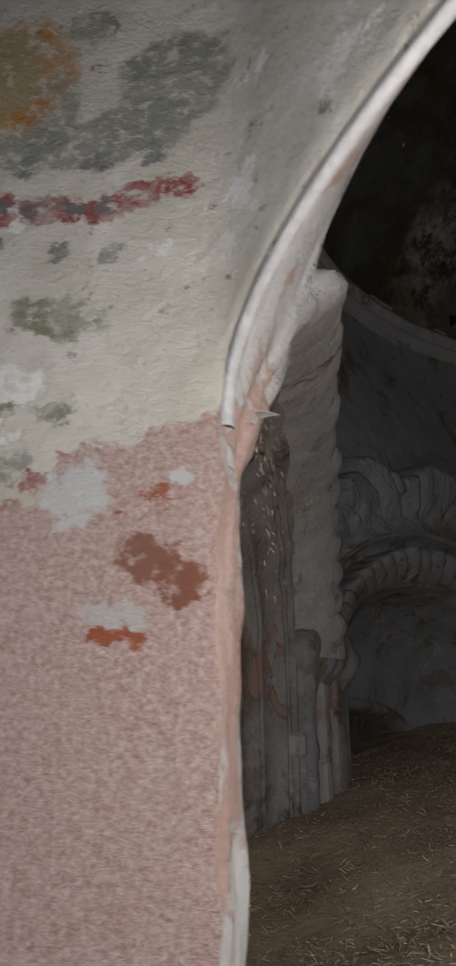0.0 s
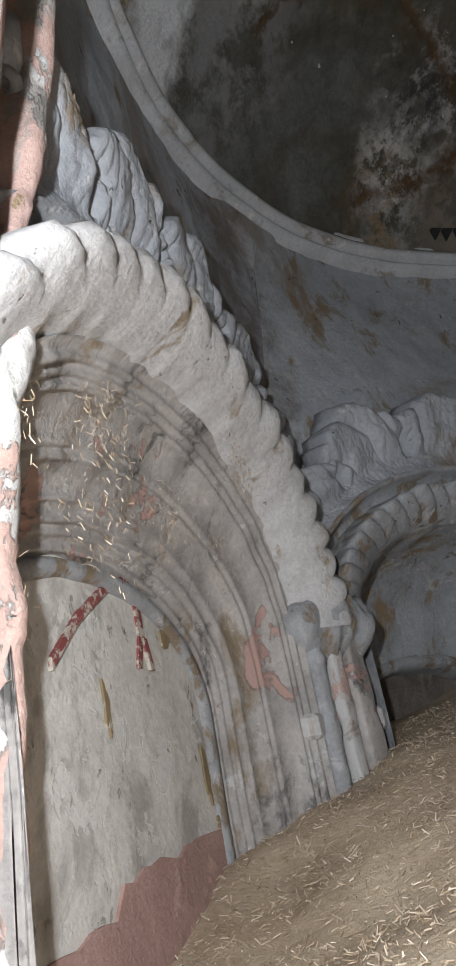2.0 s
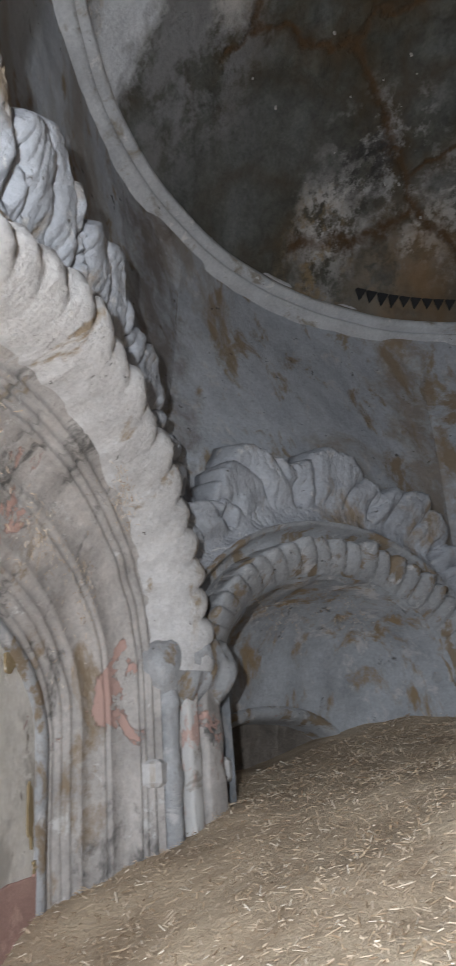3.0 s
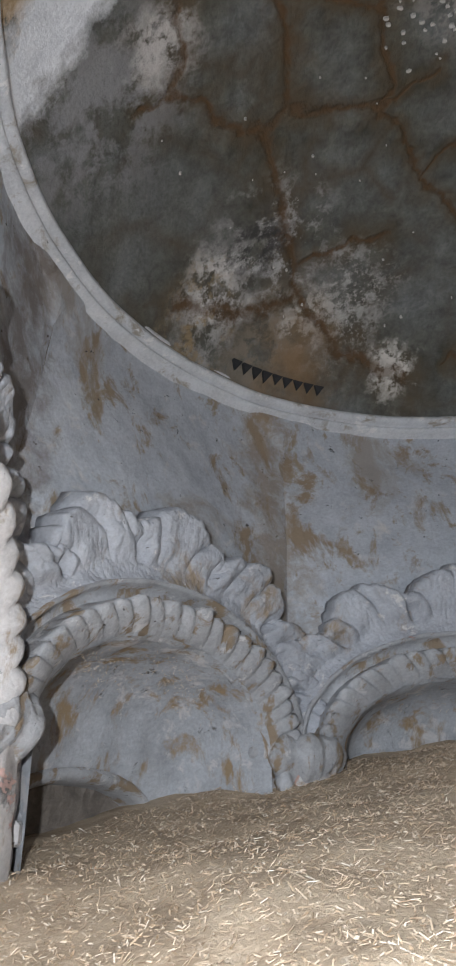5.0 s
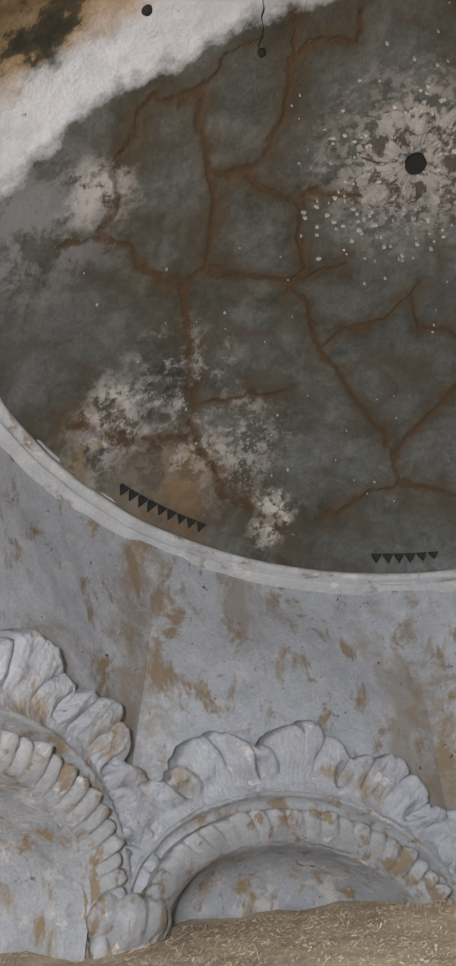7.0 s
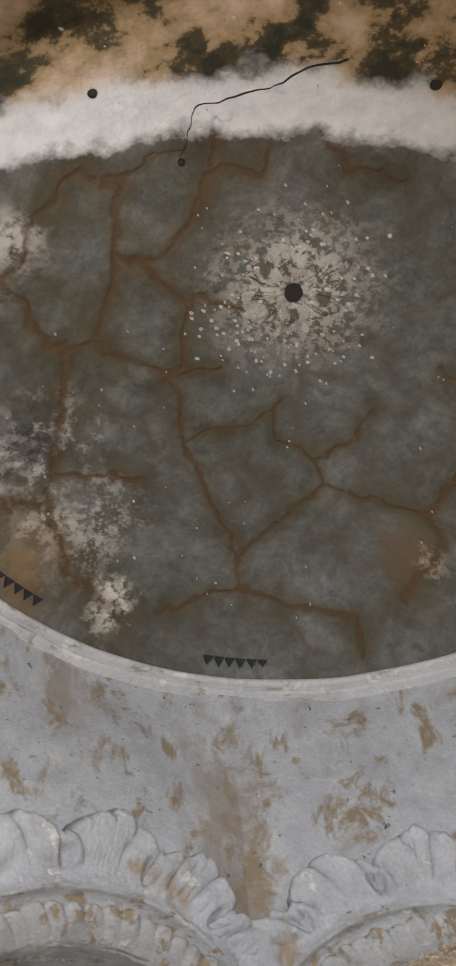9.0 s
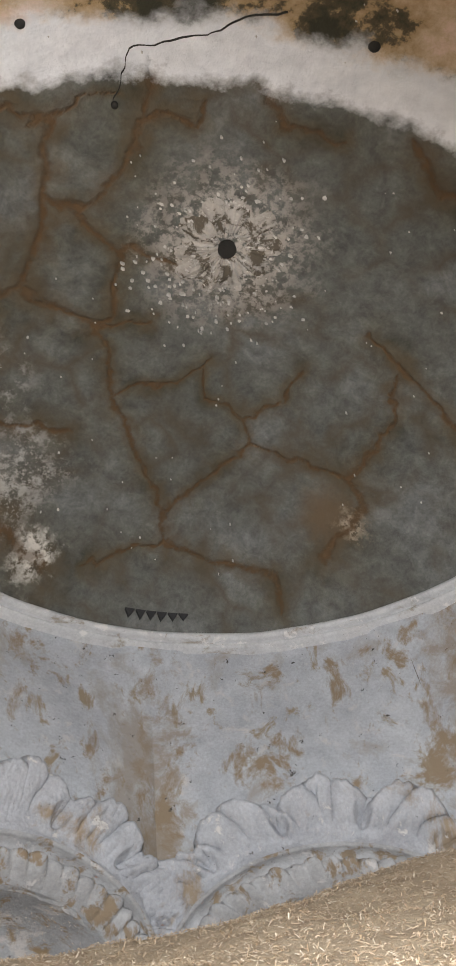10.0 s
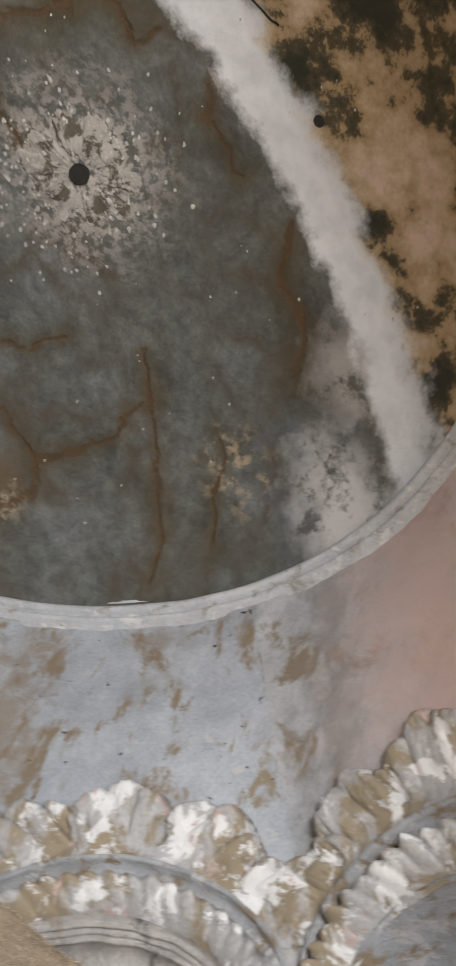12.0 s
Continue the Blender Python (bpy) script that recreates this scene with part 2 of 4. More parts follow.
def dome_material():
    m, t, p = nodes("sooty_dome_plaster")
    crack = t.nodes.new("ShaderNodeAttribute")
    crack.attribute_name = "crack"
    edge = crack.outputs["Fac"]
    base = ramp(t, noise_tex(t, 2.2, 8, 0.62), [(0.34, (0.050, 0.047, 0.030)), (0.5, (0.094, 0.090, 0.070)), (0.66, (0.160, 0.164, 0.157))])
    # the middle of each cell has dried paler and bluer
    base = mix(t, calc(t, "MULTIPLY", ramp(t, calc(t, "MULTIPLY_ADD", noise_tex(t, 7, 8, 0.7), 0.16, edge), [(0.13, 0.0), (0.30, 1.0)]), 0.45), base, (0.150, 0.162, 0.164))
    base = mix(t, 0.55, base, ramp(t, noise_tex(t, 9, 9, 0.7, 0.5), [(0.34, 0.2), (0.66, 0.8)]), "OVERLAY")
    base = mix(t, 0.5, base, ramp(t, noise_tex(t, 45, 6, 0.75), [(0.3, 0.28), (0.7, 0.78)]), "OVERLAY")
    g = t.nodes.new("ShaderNodeNewGeometry")
    level = t.nodes.new("ShaderNodeVectorMath")
    level.operation = "MULTIPLY"
    level.inputs[1].default_value = (1, 1, 0)
    t.links.new(g.outputs["Position"], level.inputs[0])
    def reach(x, y, source):
        d = t.nodes.new("ShaderNodeVectorMath")
        d.operation = "DISTANCE"
        d.inputs[1].default_value = (x, y, 0)
        t.links.new(source, d.inputs[0])
        return d.outputs["Value"]

    broken = ramp(t, noise_tex(t, 3.5, 5), [(0.34, 0.65), (0.52, 1.0)])
    stain = calc(t, "MULTIPLY_ADD", calc(t, "SUBTRACT", noise_tex(t, 8, 8, 0.7), 0.5), 0.24, edge)
    halo = ramp(t, stain, [(0.0, 1.0), (0.10, 0.0)])
    core = ramp(t, calc(t, "MULTIPLY_ADD", calc(t, "SUBTRACT", noise_tex(t, 26, 8, 0.7), 0.5), 0.07, edge), [(0.004, 1.0), (0.026, 0.0)])
    # faint brown veins everywhere, and a rusty bloom along the cracks
    vein = t.nodes.new("ShaderNodeTexVoronoi")
    vein.feature = "DISTANCE_TO_EDGE"
    vein.inputs["Scale"].default_value = 2.3
    bent = t.nodes.new("ShaderNodeVectorMath")
    bent.operation = "MULTIPLY_ADD"
    bent.inputs[1].default_value = (0.35, 0.35, 0)
    drift = t.nodes.new("ShaderNodeTexNoise")
    drift.inputs["Scale"].default_value, drift.inputs["Detail"].default_value = 4, 8
    t.links.new(g.outputs["Position"], drift.inputs["Vector"])
    t.links.new(drift.outputs["Color"], bent.inputs[0])
    t.links.new(level.outputs[0], bent.inputs[2])
    t.links.new(bent.outputs[0], vein.inputs["Vector"])
    faint = calc(t, "MULTIPLY", ramp(t, vein.outputs["Distance"], [(0.0, 1.0), (0.16, 0.0)]), ramp(t, noise_tex(t, 1.8, 6), [(0.40, 0.0), (0.58, 0.75)]))
    base = mix(t, faint, base, (0.085, 0.066, 0.040))
    base = mix(t, calc(t, "MULTIPLY", halo, 0.68), base, (0.105, 0.073, 0.038))

    def near(x, y, r0, r1, wobble, k):
        e = calc(t, "MULTIPLY_ADD", calc(t, "SUBTRACT", noise_tex(t, k, 9, 0.66), 0.5), wobble, reach(x, y, level.outputs[0]))
        return ramp(t, calc(t, "MULTIPLY", e, 0.1), [(r0 * 0.1, 1.0), (r1 * 0.1, 0.0)])

    # pale salts, blistered plaster and rust near the springing, worn lime round the crown
    for x, y, r, k, lo, colour in ((-0.95, 1.28, 0.46, 6, 0.51, (0.50, 0.49, 0.48)), (-0.45, 1.60, 0.34, 9, 0.50, (0.46, 0.45, 0.43)), (-0.42, 1.62, 0.34, 38, 0.52, (0.40, 0.38, 0.35)), (-1.27, 1.38, 0.30, 8, 0.43, (0.62, 0.60, 0.58)), (-0.12, 1.95, 0.16, 16, 0.44, (0.66, 0.63, 0.58)), (-0.72, 1.68, 0.22, 11, 0.46, (0.60, 0.57, 0.53)),
                                   (-1.05, 1.22, 0.26, 7, 0.44, (0.045, 0.042, 0.040)), (-0.95, 1.75, 0.35, 6, 0.46, (0.24, 0.20, 0.15)), (-0.12, -0.2, 0.60, 18, 0.46, (0.50, 0.46, 0.42)), (-1.85, 0.30, 0.55, 5, 0.46, (0.27, 0.27, 0.275)), (-1.58, 0.15, 0.20, 8, 0.40, (0.55, 0.53, 0.51)),
                                   (1.45, -1.05, 0.50, 6, 0.50, (0.12, 0.13, 0.15)), (1.55, -1.38, 0.40, 5, 0.40, (0.66, 0.65, 0.65)), (0.9, -1.5, 0.35, 5, 0.40, (0.40, 0.38, 0.36)), (1.5, -0.75, 0.3, 9, 0.5, (0.42, 0.33, 0.22)), (-1.35, 1.45, 0.3, 7, 0.5, (0.30, 0.22, 0.12))):
        base = mix(t, calc(t, "MULTIPLY", near(x, y, 0.25 * r, r, 0.45, 6), ramp(t, noise_tex(t, k, 10, 0.72, 0, (x, y, 0)), [(lo, 0.0), (lo + 0.09, 1.0)])), base, colour)
    base = mix(t, calc(t, "MULTIPLY", near(1.44, 0.79, 0.08, 0.22, 0.25, 8), 0.75), base, (0.15, 0.10, 0.055))
    base = mix(t, calc(t, "MULTIPLY", near(1.60, 0.72, 0.02, 0.11, 0.25, 14), ramp(t, noise_tex(t, 30, 9, 0.7), [(0.45, 0.0), (0.52, 1.0)])), base, (0.40, 0.33, 0.25))
    base = mix(t, calc(t, "MULTIPLY", near(-0.75, 1.85, 0.02, 0.34, 0.6, 5), 0.8), base, (0.23, 0.14, 0.062))
    base = mix(t, calc(t, "MULTIPLY", calc(t, "MULTIPLY", core, broken), 0.92), base, (0.112, 0.060, 0.022))
    # bare white lime towards the door, and a mouldy tan part behind it
    dark_side = near(2.47, 4.77, 6.45, 6.51, 0.34, 4)
    white_side = near(2.47, 4.77, 6.70, 6.78, 0.40, 4)
    tan = ramp(t, noise_tex(t, 2.6, 9, 0.68), [(0.40, (0.03, 0.028, 0.014)), (0.46, (0.09, 0.07, 0.035)), (0.49, (0.36, 0.25, 0.13)), (0.57, (0.52, 0.40, 0.27)), (0.64, (0.66, 0.50, 0.42))])
    pale = mix(t, white_side, tan, ramp(t, noise_tex(t, 8, 6), [(0.3, (0.68, 0.70, 0.74)), (0.6, (0.82, 0.84, 0.88))]))
    base = mix(t, dark_side, pale, base)
    t.links.new(base, p.inputs["Base Color"])
    p.inputs["Roughness"].default_value = 0.7
    bump(t, p, calc(t, "MULTIPLY_ADD", core, -0.8, noise_tex(t, 24, 9, 0.75)), 0.7, 0.018)
    return m


def flat(name, colour, rough=0.8, scale=25):
    m, t, p = nodes(name)
    lo = tuple(0.6 * c for c in colour)
    t.links.new(ramp(t, noise_tex(t, scale, 7, 0.7), [(0.35, lo), (0.62, colour)]), p.inputs["Base Color"])
    p.inputs["Roughness"].default_value = rough
    bump(t, p, noise_tex(t, 50, 6, 0.7), 0.3, 0.006)
    return m


def faded_paint(name, colour, level=0.5, scale=30):
    """Paint worn off in specks, so that the lime shows through."""
    m, t, p = nodes(name)
    worn = ramp(t, noise_tex(t, scale, 9, 0.72), [(level, 0.0), (level + 0.06, 1.0)])
    t.links.new(mix(t, worn, ramp(t, noise_tex(t, 12, 6), [(0.3, tuple(0.7 * c for c in colour)), (0.65, colour)]), (0.52, 0.48, 0.42)), p.inputs["Base Color"])
    p.inputs["Roughness"].default_value = 0.85
    return m


def door_wall_material():
    """Cream limewash that has fallen off below, down to the pink plaster."""
    m, t, p = nodes("limewash_over_pink")
    g = t.nodes.new("ShaderNodeNewGeometry")
    xyz = t.nodes.new("ShaderNodeSeparateXYZ")
    t.links.new(g.outputs["Position"], xyz.inputs[0])
    cream = ramp(t, noise_tex(t, 6, 8, 0.65), [(0.3, (0.46, 0.42, 0.35)), (0.62, (0.62, 0.59, 0.53))])
    cream = mix(t, ramp(t, noise_tex(t, 22, 9, 0.72, 0, (3, 1, 0)), [(0.6, 0.0), (0.66, 1.0)]), cream, (0.24, 0.21, 0.17))
    cream = mix(t, ramp(t, noise_tex(t, 9, 9, 0.7, 0, (1, 1, 5)), [(0.62, 0.0), (0.65, 1.0)]), cream, (0.74, 0.72, 0.69))
    pink = ramp(t, noise_tex(t, 150, 8, 0.8), [(0.34, (0.44, 0.25, 0.21)), (0.5, (0.68, 0.48, 0.43)), (0.64, (0.84, 0.70, 0.65))])
    pink = mix(t, ramp(t, noise_tex(t, 8, 9, 0.7, 0, (2, 4, 1)), [(0.63, 0.0), (0.66, 1.0)]), pink, (0.72, 0.70, 0.67))
    pink = mix(t, ramp(t, noise_tex(t, 13, 9, 0.7, 0, (7, 4, 1)), [(0.66, 0.0), (0.68, 1.0)]), pink, (0.45, 0.13, 0.06))
    # painted flowers, garland and leaves, worn away in specks; s runs along the splayed wall from the opening, z up
    place = t.nodes.new("ShaderNodeCombineXYZ")
    t.links.new(calc(t, "SUBTRACT", -2.12, xyz.outputs[0]), place.inputs[0])
    t.links.new(xyz.outputs[2], place.inputs[1])
    wave = t.nodes.new("ShaderNodeTexNoise")
    wave.inputs["Scale"].default_value, wave.inputs["Detail"].default_value, wave.inputs["Roughness"].default_value = 18, 9, 0.75
    t.links.new(g.outputs["Position"], wave.inputs["Vector"])
    ragged = t.nodes.new("ShaderNodeVectorMath")
    ragged.operation = "MULTIPLY_ADD"
    ragged.inputs[1].default_value = (0.11, 0.11, 0)
    t.links.new(wave.outputs["Color"], ragged.inputs[0])
    t.links.new(place.outputs[0], ragged.inputs[2])
    worn = ramp(t, noise_tex(t, 42, 10, 0.75), [(0.50, 1.0), (0.60, 0.12)])
    thin = ramp(t, noise_tex(t, 12, 8, 0.7, 0, (3, 3, 3)), [(0.40, 1.0), (0.62, 0.35)])
    paint = calc(t, "MULTIPLY", worn, thin)

    def blot(surface, u, z, w, h, turn, colour, cover):
        off = t.nodes.new("ShaderNodeVectorMath")
        off.operation = "SUBTRACT"
        off.inputs[1].default_value = (u + 0.055, z + 0.055, 0)
        t.links.new(ragged.outputs[0], off.inputs[0])
        spin = t.nodes.new("ShaderNodeVectorRotate")
        spin.rotation_type = "Z_AXIS"
        spin.inputs["Angle"].default_value = -turn
        t.links.new(off.outputs[0], spin.inputs["Vector"])
        size = t.nodes.new("ShaderNodeVectorMath")
        size.operation = "MULTIPLY"
        size.inputs[1].default_value = (1 / w, 1 / h, 0)
        t.links.new(spin.outputs[0], size.inputs[0])
        far = t.nodes.new("ShaderNodeVectorMath")
        far.operation = "LENGTH"
        t.links.new(size.outputs[0], far.inputs[0])
        mask = ramp(t, calc(t, "MULTIPLY", far.outputs["Value"], 0.5), [(0.42, 1.0), (0.53, 0.0)])
        return mix(t, calc(t, "MULTIPLY", mask, cover), surface, colour)

    red, grey, green, orange = (0.25, 0.05, 0.05), (0.13, 0.14, 0.135), (0.20, 0.21, 0.14), (0.42, 0.19, 0.045)
    for u, z, w, h, a in ((0.08, 2.42, 0.09, 0.11, 0.3), (0.12, 2.33, 0.08, 0.06, 0.1), (0.27, 2.38, 0.05, 0.09, 0.1), (0.0, 2.66, 0.07, 0.04, 0.3), (0.14, 2.66, 0.05, 0.05, 0.3), (0.24, 2.30, 0.16, 0.05, 0), (0.29, 1.785, 0.05, 0.02, 0.1)):
        cream = blot(cream, u, z, w, h, a, (0.22, 0.22, 0.19), calc(t, "MULTIPLY", worn, 0.8))
    cream = blot(cream, 0.335, 2.47, 0.10, 0.135, 0, orange, paint)
    cream = blot(cream, 0.35, 2.47, 0.055, 0.10, 0, (0.34, 0.27, 0.15), worn)
    for i in range(7):
        cream = blot(cream, 0.36 - 0.048 * i, 2.20 - 0.022 * math.sin(math.pi * i / 6), 0.042, 0.028 - 0.002 * i, 0.12 * (3 - i) * -0.6, red, paint)
    for i in range(4):
        cream = blot(cream, 0.34 - 0.055 * i, 2.20 - 0.018 * math.sin(math.pi * (i + 1) / 6), 0.024, 0.014, 0, grey, paint)
    for u, z, w in ((0.235, 2.105, 0.022), (0.155, 2.10, 0.018), (0.325, 2.13, 0.020), (0.19, 2.265, 0.026), (0.30, 2.275, 0.028), (0.11, 2.27, 0.03)):
        cream = blot(cream, u, z, w, 0.8 * w, -0.4, grey, paint)
    for u, z, w, h, a in ((0.225, 1.995, 0.075, 0.034, 0.35), (0.085, 2.47, 0.075, 0.036, -0.2), (0.31, 1.86, 0.035, 0.024, -0.5), (0.215, 1.855, 0.03, 0.018, 0.2), (0.22, 2.56, 0.04, 0.04, 0.4)):
        cream = blot(cream, u, z, w, h, a, green, paint)
    for i in range(5):
        cream = blot(cream, 0.36 - 0.045 * i, 1.685 + 0.023 * i, 0.040, 0.022 - 0.003 * i, 0.5, red, paint)
    # the broken edge climbs towards the opening
    along = calc(t, "MULTIPLY_ADD", calc(t, "SUBTRACT", -2.12, xyz.outputs[0]), -0.42, calc(t, "MULTIPLY_ADD", noise_tex(t, 6, 9, 0.65), 0.30, 1.72))
    level = ramp(t, calc(t, "ADD", calc(t, "SUBTRACT", along, xyz.outputs[2]), 0.5), [(0.5, 0.0), (0.512, 1.0)])
    wall = mix(t, level, cream, pink)
    for u, z, w, h, colour in ((0.18, 1.745, 0.05, 0.04, (0.78, 0.77, 0.75)), (0.36, 1.60, 0.045, 0.09, (0.78, 0.77, 0.75)), (0.34, 1.48, 0.045, 0.03, (0.74, 0.72, 0.70)), (0.05, 1.752, 0.018, 0.014, (0.8, 0.79, 0.77)), (0.28, 1.90, 0.05, 0.022, (0.74, 0.73, 0.7)),
                             (0.09, 1.665, 0.04, 0.03, (0.34, 0.15, 0.10)), (0.05, 1.64, 0.035, 0.03, (0.34, 0.13, 0.08)), (0.12, 1.575, 0.035, 0.014, (0.46, 0.13, 0.06)), (0.12, 1.60, 0.04, 0.016, (0.7, 0.66, 0.62)), (0.08, 1.735, 0.014, 0.012, (0.45, 0.14, 0.07))):
        wall = blot(wall, u, z, w, h, 0.1, colour, ramp(t, noise_tex(t, 30, 9, 0.7, 0, (u, z, 1)), [(0.55, 1.0), (0.62, 0.3)]))
    t.links.new(wall, p.inputs["Base Color"])
    p.inputs["Roughness"].default_value = 0.9
    bump(t, p, calc(t, "MULTIPLY_ADD", calc(t, "MULTIPLY", noise_tex(t, 90, 8, 0.75), level), 1.4, calc(t, "MULTIPLY_ADD", level, -0.8, noise_tex(t, 25, 8, 0.7))), 0.9, 0.014)
    return m


DOOR_WALL = door_wall_material()
STRAW, DOME = straw_material(), dome_material()
ROSETTE = plaster("flaking_rosette_plaster", (0.50, 0.47, 0.44), (0.30, 0.28, 0.25), [((0.12, 0.10, 0.075), 14, 0.50, 0.06, (3, 1, 1), (1, 1, 1)), ((0.66, 0.64, 0.61), 24, 0.58, 0.03, (1, 5, 1), (1, 1, 1))], relief=1.0)
# near-black colour standing in for the shade inside holes and the crack
GAP_SHADE = flat("gap_shade", (0.02, 0.018, 0.015))
RED_PAINT = faded_paint("red_ochre_paint", (0.27, 0.07, 0.065), 0.50)
TAN_PAINT = faded_paint("tan_paint", (0.30, 0.23, 0.13), 0.58)
FLAKE_WHITE = flat("flaked_lime", (0.62, 0.60, 0.57))
BLACK_PAINT = flat("black_paint", (0.025, 0.026, 0.028))
RUBBLE = plaster("rubble", (0.24, 0.21, 0.18), (0.08, 0.07, 0.06), [], relief=1.0)
EARTH = plaster("earth", (0.2, 0.16, 0.11), (0.12, 0.09, 0.06))


# ---- mesh helpers ----
def grid_object(name, rows, material, parent=None, label="", smooth=True, thick=0.0, closed=False):
    """A sheet through rows of points; thick gives it a back."""
    h, w = len(rows), len(rows[0])
    verts = [tuple(p) for row in rows for p in row]
    faces = [(i * w + j, i * w + (j + 1) % w, (i + 1) * w + (j + 1) % w, (i + 1) * w + j) for i in range(h - 1) for j in range(w if closed else w - 1)]
    me = bpy.data.meshes.new(name)
    me.from_pydata(verts, [], faces)
    me.polygons.foreach_set("use_smooth", [smooth] * len(faces))
    me.materials.append(material)
    ob = new(name, me)
    if thick:
        s = ob.modifiers.new("thickness", "SOLIDIFY")
        s.thickness, s.offset = thick, 0
    if parent:
        ob.parent = parent
    if label:
        tagged(ob, label)
    return ob


def part(name, bm, material, parent=None, label="", smooth=False):
    me = bpy.data.meshes.new(name)
    bm.to_mesh(me)
    bm.free()
    me.polygons.foreach_set("use_smooth", [smooth] * len(me.polygons))
    me.materials.append(material)
    ob = new(name, me)
    if parent:
        ob.parent = parent
    if label:
        tagged(ob, label)
    return ob


def prism(points, d0, d1, jitter=0.0, seed=0):
    """A slab over a polygon of (u, z), from depth d0 to d1."""
    rnd = random.Random(seed)
    bm = bmesh.new()
    a = [bm.verts.new((u, d0, z)) for u, z in points]
    b = [bm.verts.new((u + rnd.uniform(-jitter, jitter), d1, z + rnd.uniform(-jitter, jitter))) for u, z in points]
    bm.faces.new(a)
    bm.faces.new(b[::-1])
    n = len(points)
    for i in range(n):
        bm.faces.new((a[i], b[i], b[(i + 1) % n], a[(i + 1) % n]))
    bmesh.ops.recalc_face_normals(bm, faces=bm.faces)
    return bm


def empty(name, m, **tags):
    ob = new(name)
    ob.matrix_world = m
    return tagged(ob, **tags)


def wob(x, y, z, k=3.0, s=1.0):
    return s * noise.noise(Vector((x * k, y * k, z * k)))


# ---- ground, dome, rim ----
def ground():
    rows = [[(x, y, 0.0) for x in (-60, -8, -2, 2, 8, 60)] for y in (-60, -8, -2, 2, 8, 60)]
    tagged(grid_object("ground", rows, EARTH), "bare trodden earth under the building", kind="structure")


def dome():
    a, b, zc = 2.244, 1.478, -0.444
    rows, n = [], 560
    for i in range(151):
        r = 2.13 * (i / 150) ** 0.8
        z = RIM_Z + zc + b * math.sqrt(1 - (r / a) ** 2)
        row = []
        for j in range(n):
            t = 2 * math.pi * j / n
            x, y = r * math.cos(t), r * math.sin(t)
            row.append((x, y, z + wob(x, y, z, 2.2, 0.02) + wob(x, y, z, 9, 0.005) + wob(x, y, z, 24, 0.003)))
        rows.append(row)
    ob = grid_object("ceiling", rows, DOME, closed=True)
    # cracks wander a little on their way
    x = np.array([p[0] + wob(p[0], p[1], 3, 7, 0.05) + wob(p[0], p[1], 3, 22, 0.018) for row in rows for p in row])
    y = np.array([p[1] + wob(p[0], p[1], 8, 7, 0.05) + wob(p[0], p[1], 8, 22, 0.018) for row in rows for p in row])
    ob.data.attributes.new("crack", "FLOAT", "POINT").data.foreach_set("value", crack_reach(x, y).astype(np.float32))
    tagged(ob, "sooty cracked plaster dome over the octagonal room", kind="structure")
    # a plain masonry shell closes the dome above
    rows = [[(2.75 * math.cos(2 * math.pi * j / 48) * q, 2.75 * math.sin(2 * math.pi * j / 48) * q, RIM_Z - 0.1 + 1.6 * math.sqrt(max(0, 1 - q * q))) for j in range(48)] for q in (1.0, 0.9, 0.7, 0.4, 0.0)]
    tagged(grid_object("roof", rows, EARTH, closed=True), "outer shell of the dome", kind="structure")


def rim():
    prof = [(2.16, 0.075), (2.128, 0.072), (2.118, 0.060), (2.124, 0.046), (2.142, 0.040), (2.146, 0.030), (2.118, 0.024), (2.098, 0.010), (2.092, -0.008), (2.100, -0.026), (2.122, -0.034), (2.146, -0.037), (2.148, -0.046), (2.128, -0.052), (2.126, -0.064), (2.15, -0.078), (2.18, -0.09), (2.20, -0.11), (2.26, -0.12)]
    rows = []
    for r, z in prof:
        rows.append([((r + wob(math.cos(t), math.sin(t), z, 8, 0.008)) * math.cos(t), (r + wob(math.cos(t), math.sin(t), z, 8, 0.008)) * math.sin(t), RIM_Z + z + wob(math.cos(t), math.sin(t), 5, 5, 0.01))
                     for t in (2 * math.pi * j / 220 for j in range(220))])
    tagged(grid_object("trim", rows, RIM_PLASTER, closed=True), "pale moulded plaster ring at the foot of the dome", kind="structure")


def face_point(k, u, d, z):
    return face_matrix(k) @ Vector((u, d, z))


# outlines of the arches: half width, rise, springing
CENTRE = dict(A=-0.12)
ARCH = dict(A=(0.92, 0.62, 1.84), B=(0.77, 0.54, 1.84), C=(0.77, 0.50, 1.84))
DEFAULT = (0.77, 0.50, 1.84)


def arch_curve(k, dr, n=72, foot=None, dz=None, drop=0.0):
    """Points (u, z, outward direction) along the arch of a face, dr (and dz upward) outside the rope's outer edge, with straight legs down to foot."""
    rx, rz, zc = ARCH.get(k, DEFAULT)
    dz = dr if dz is None else dz
    zc -= drop
    u0 = CENTRE.get(k, 0.0)
    pts = []
    if foot is not None:
        pts += [(u0 + rx + dr, foot + (zc - foot) * i / 6, 1.0, 0.0) for i in range(6)]
    for i in range(n + 1):
        t = (2.6 if k == "A" and foot is None else math.pi) * i / n
        pts.append((u0 + (rx + dr) * math.cos(t), zc + (rz + dz) * math.sin(t), math.cos(t), math.sin(t)))
    if foot is not None:
        pts += [(u0 - rx - dr, zc - (zc - foot) * (i + 1) / 6, -1.0, 0.0) for i in range(6)]
    return pts


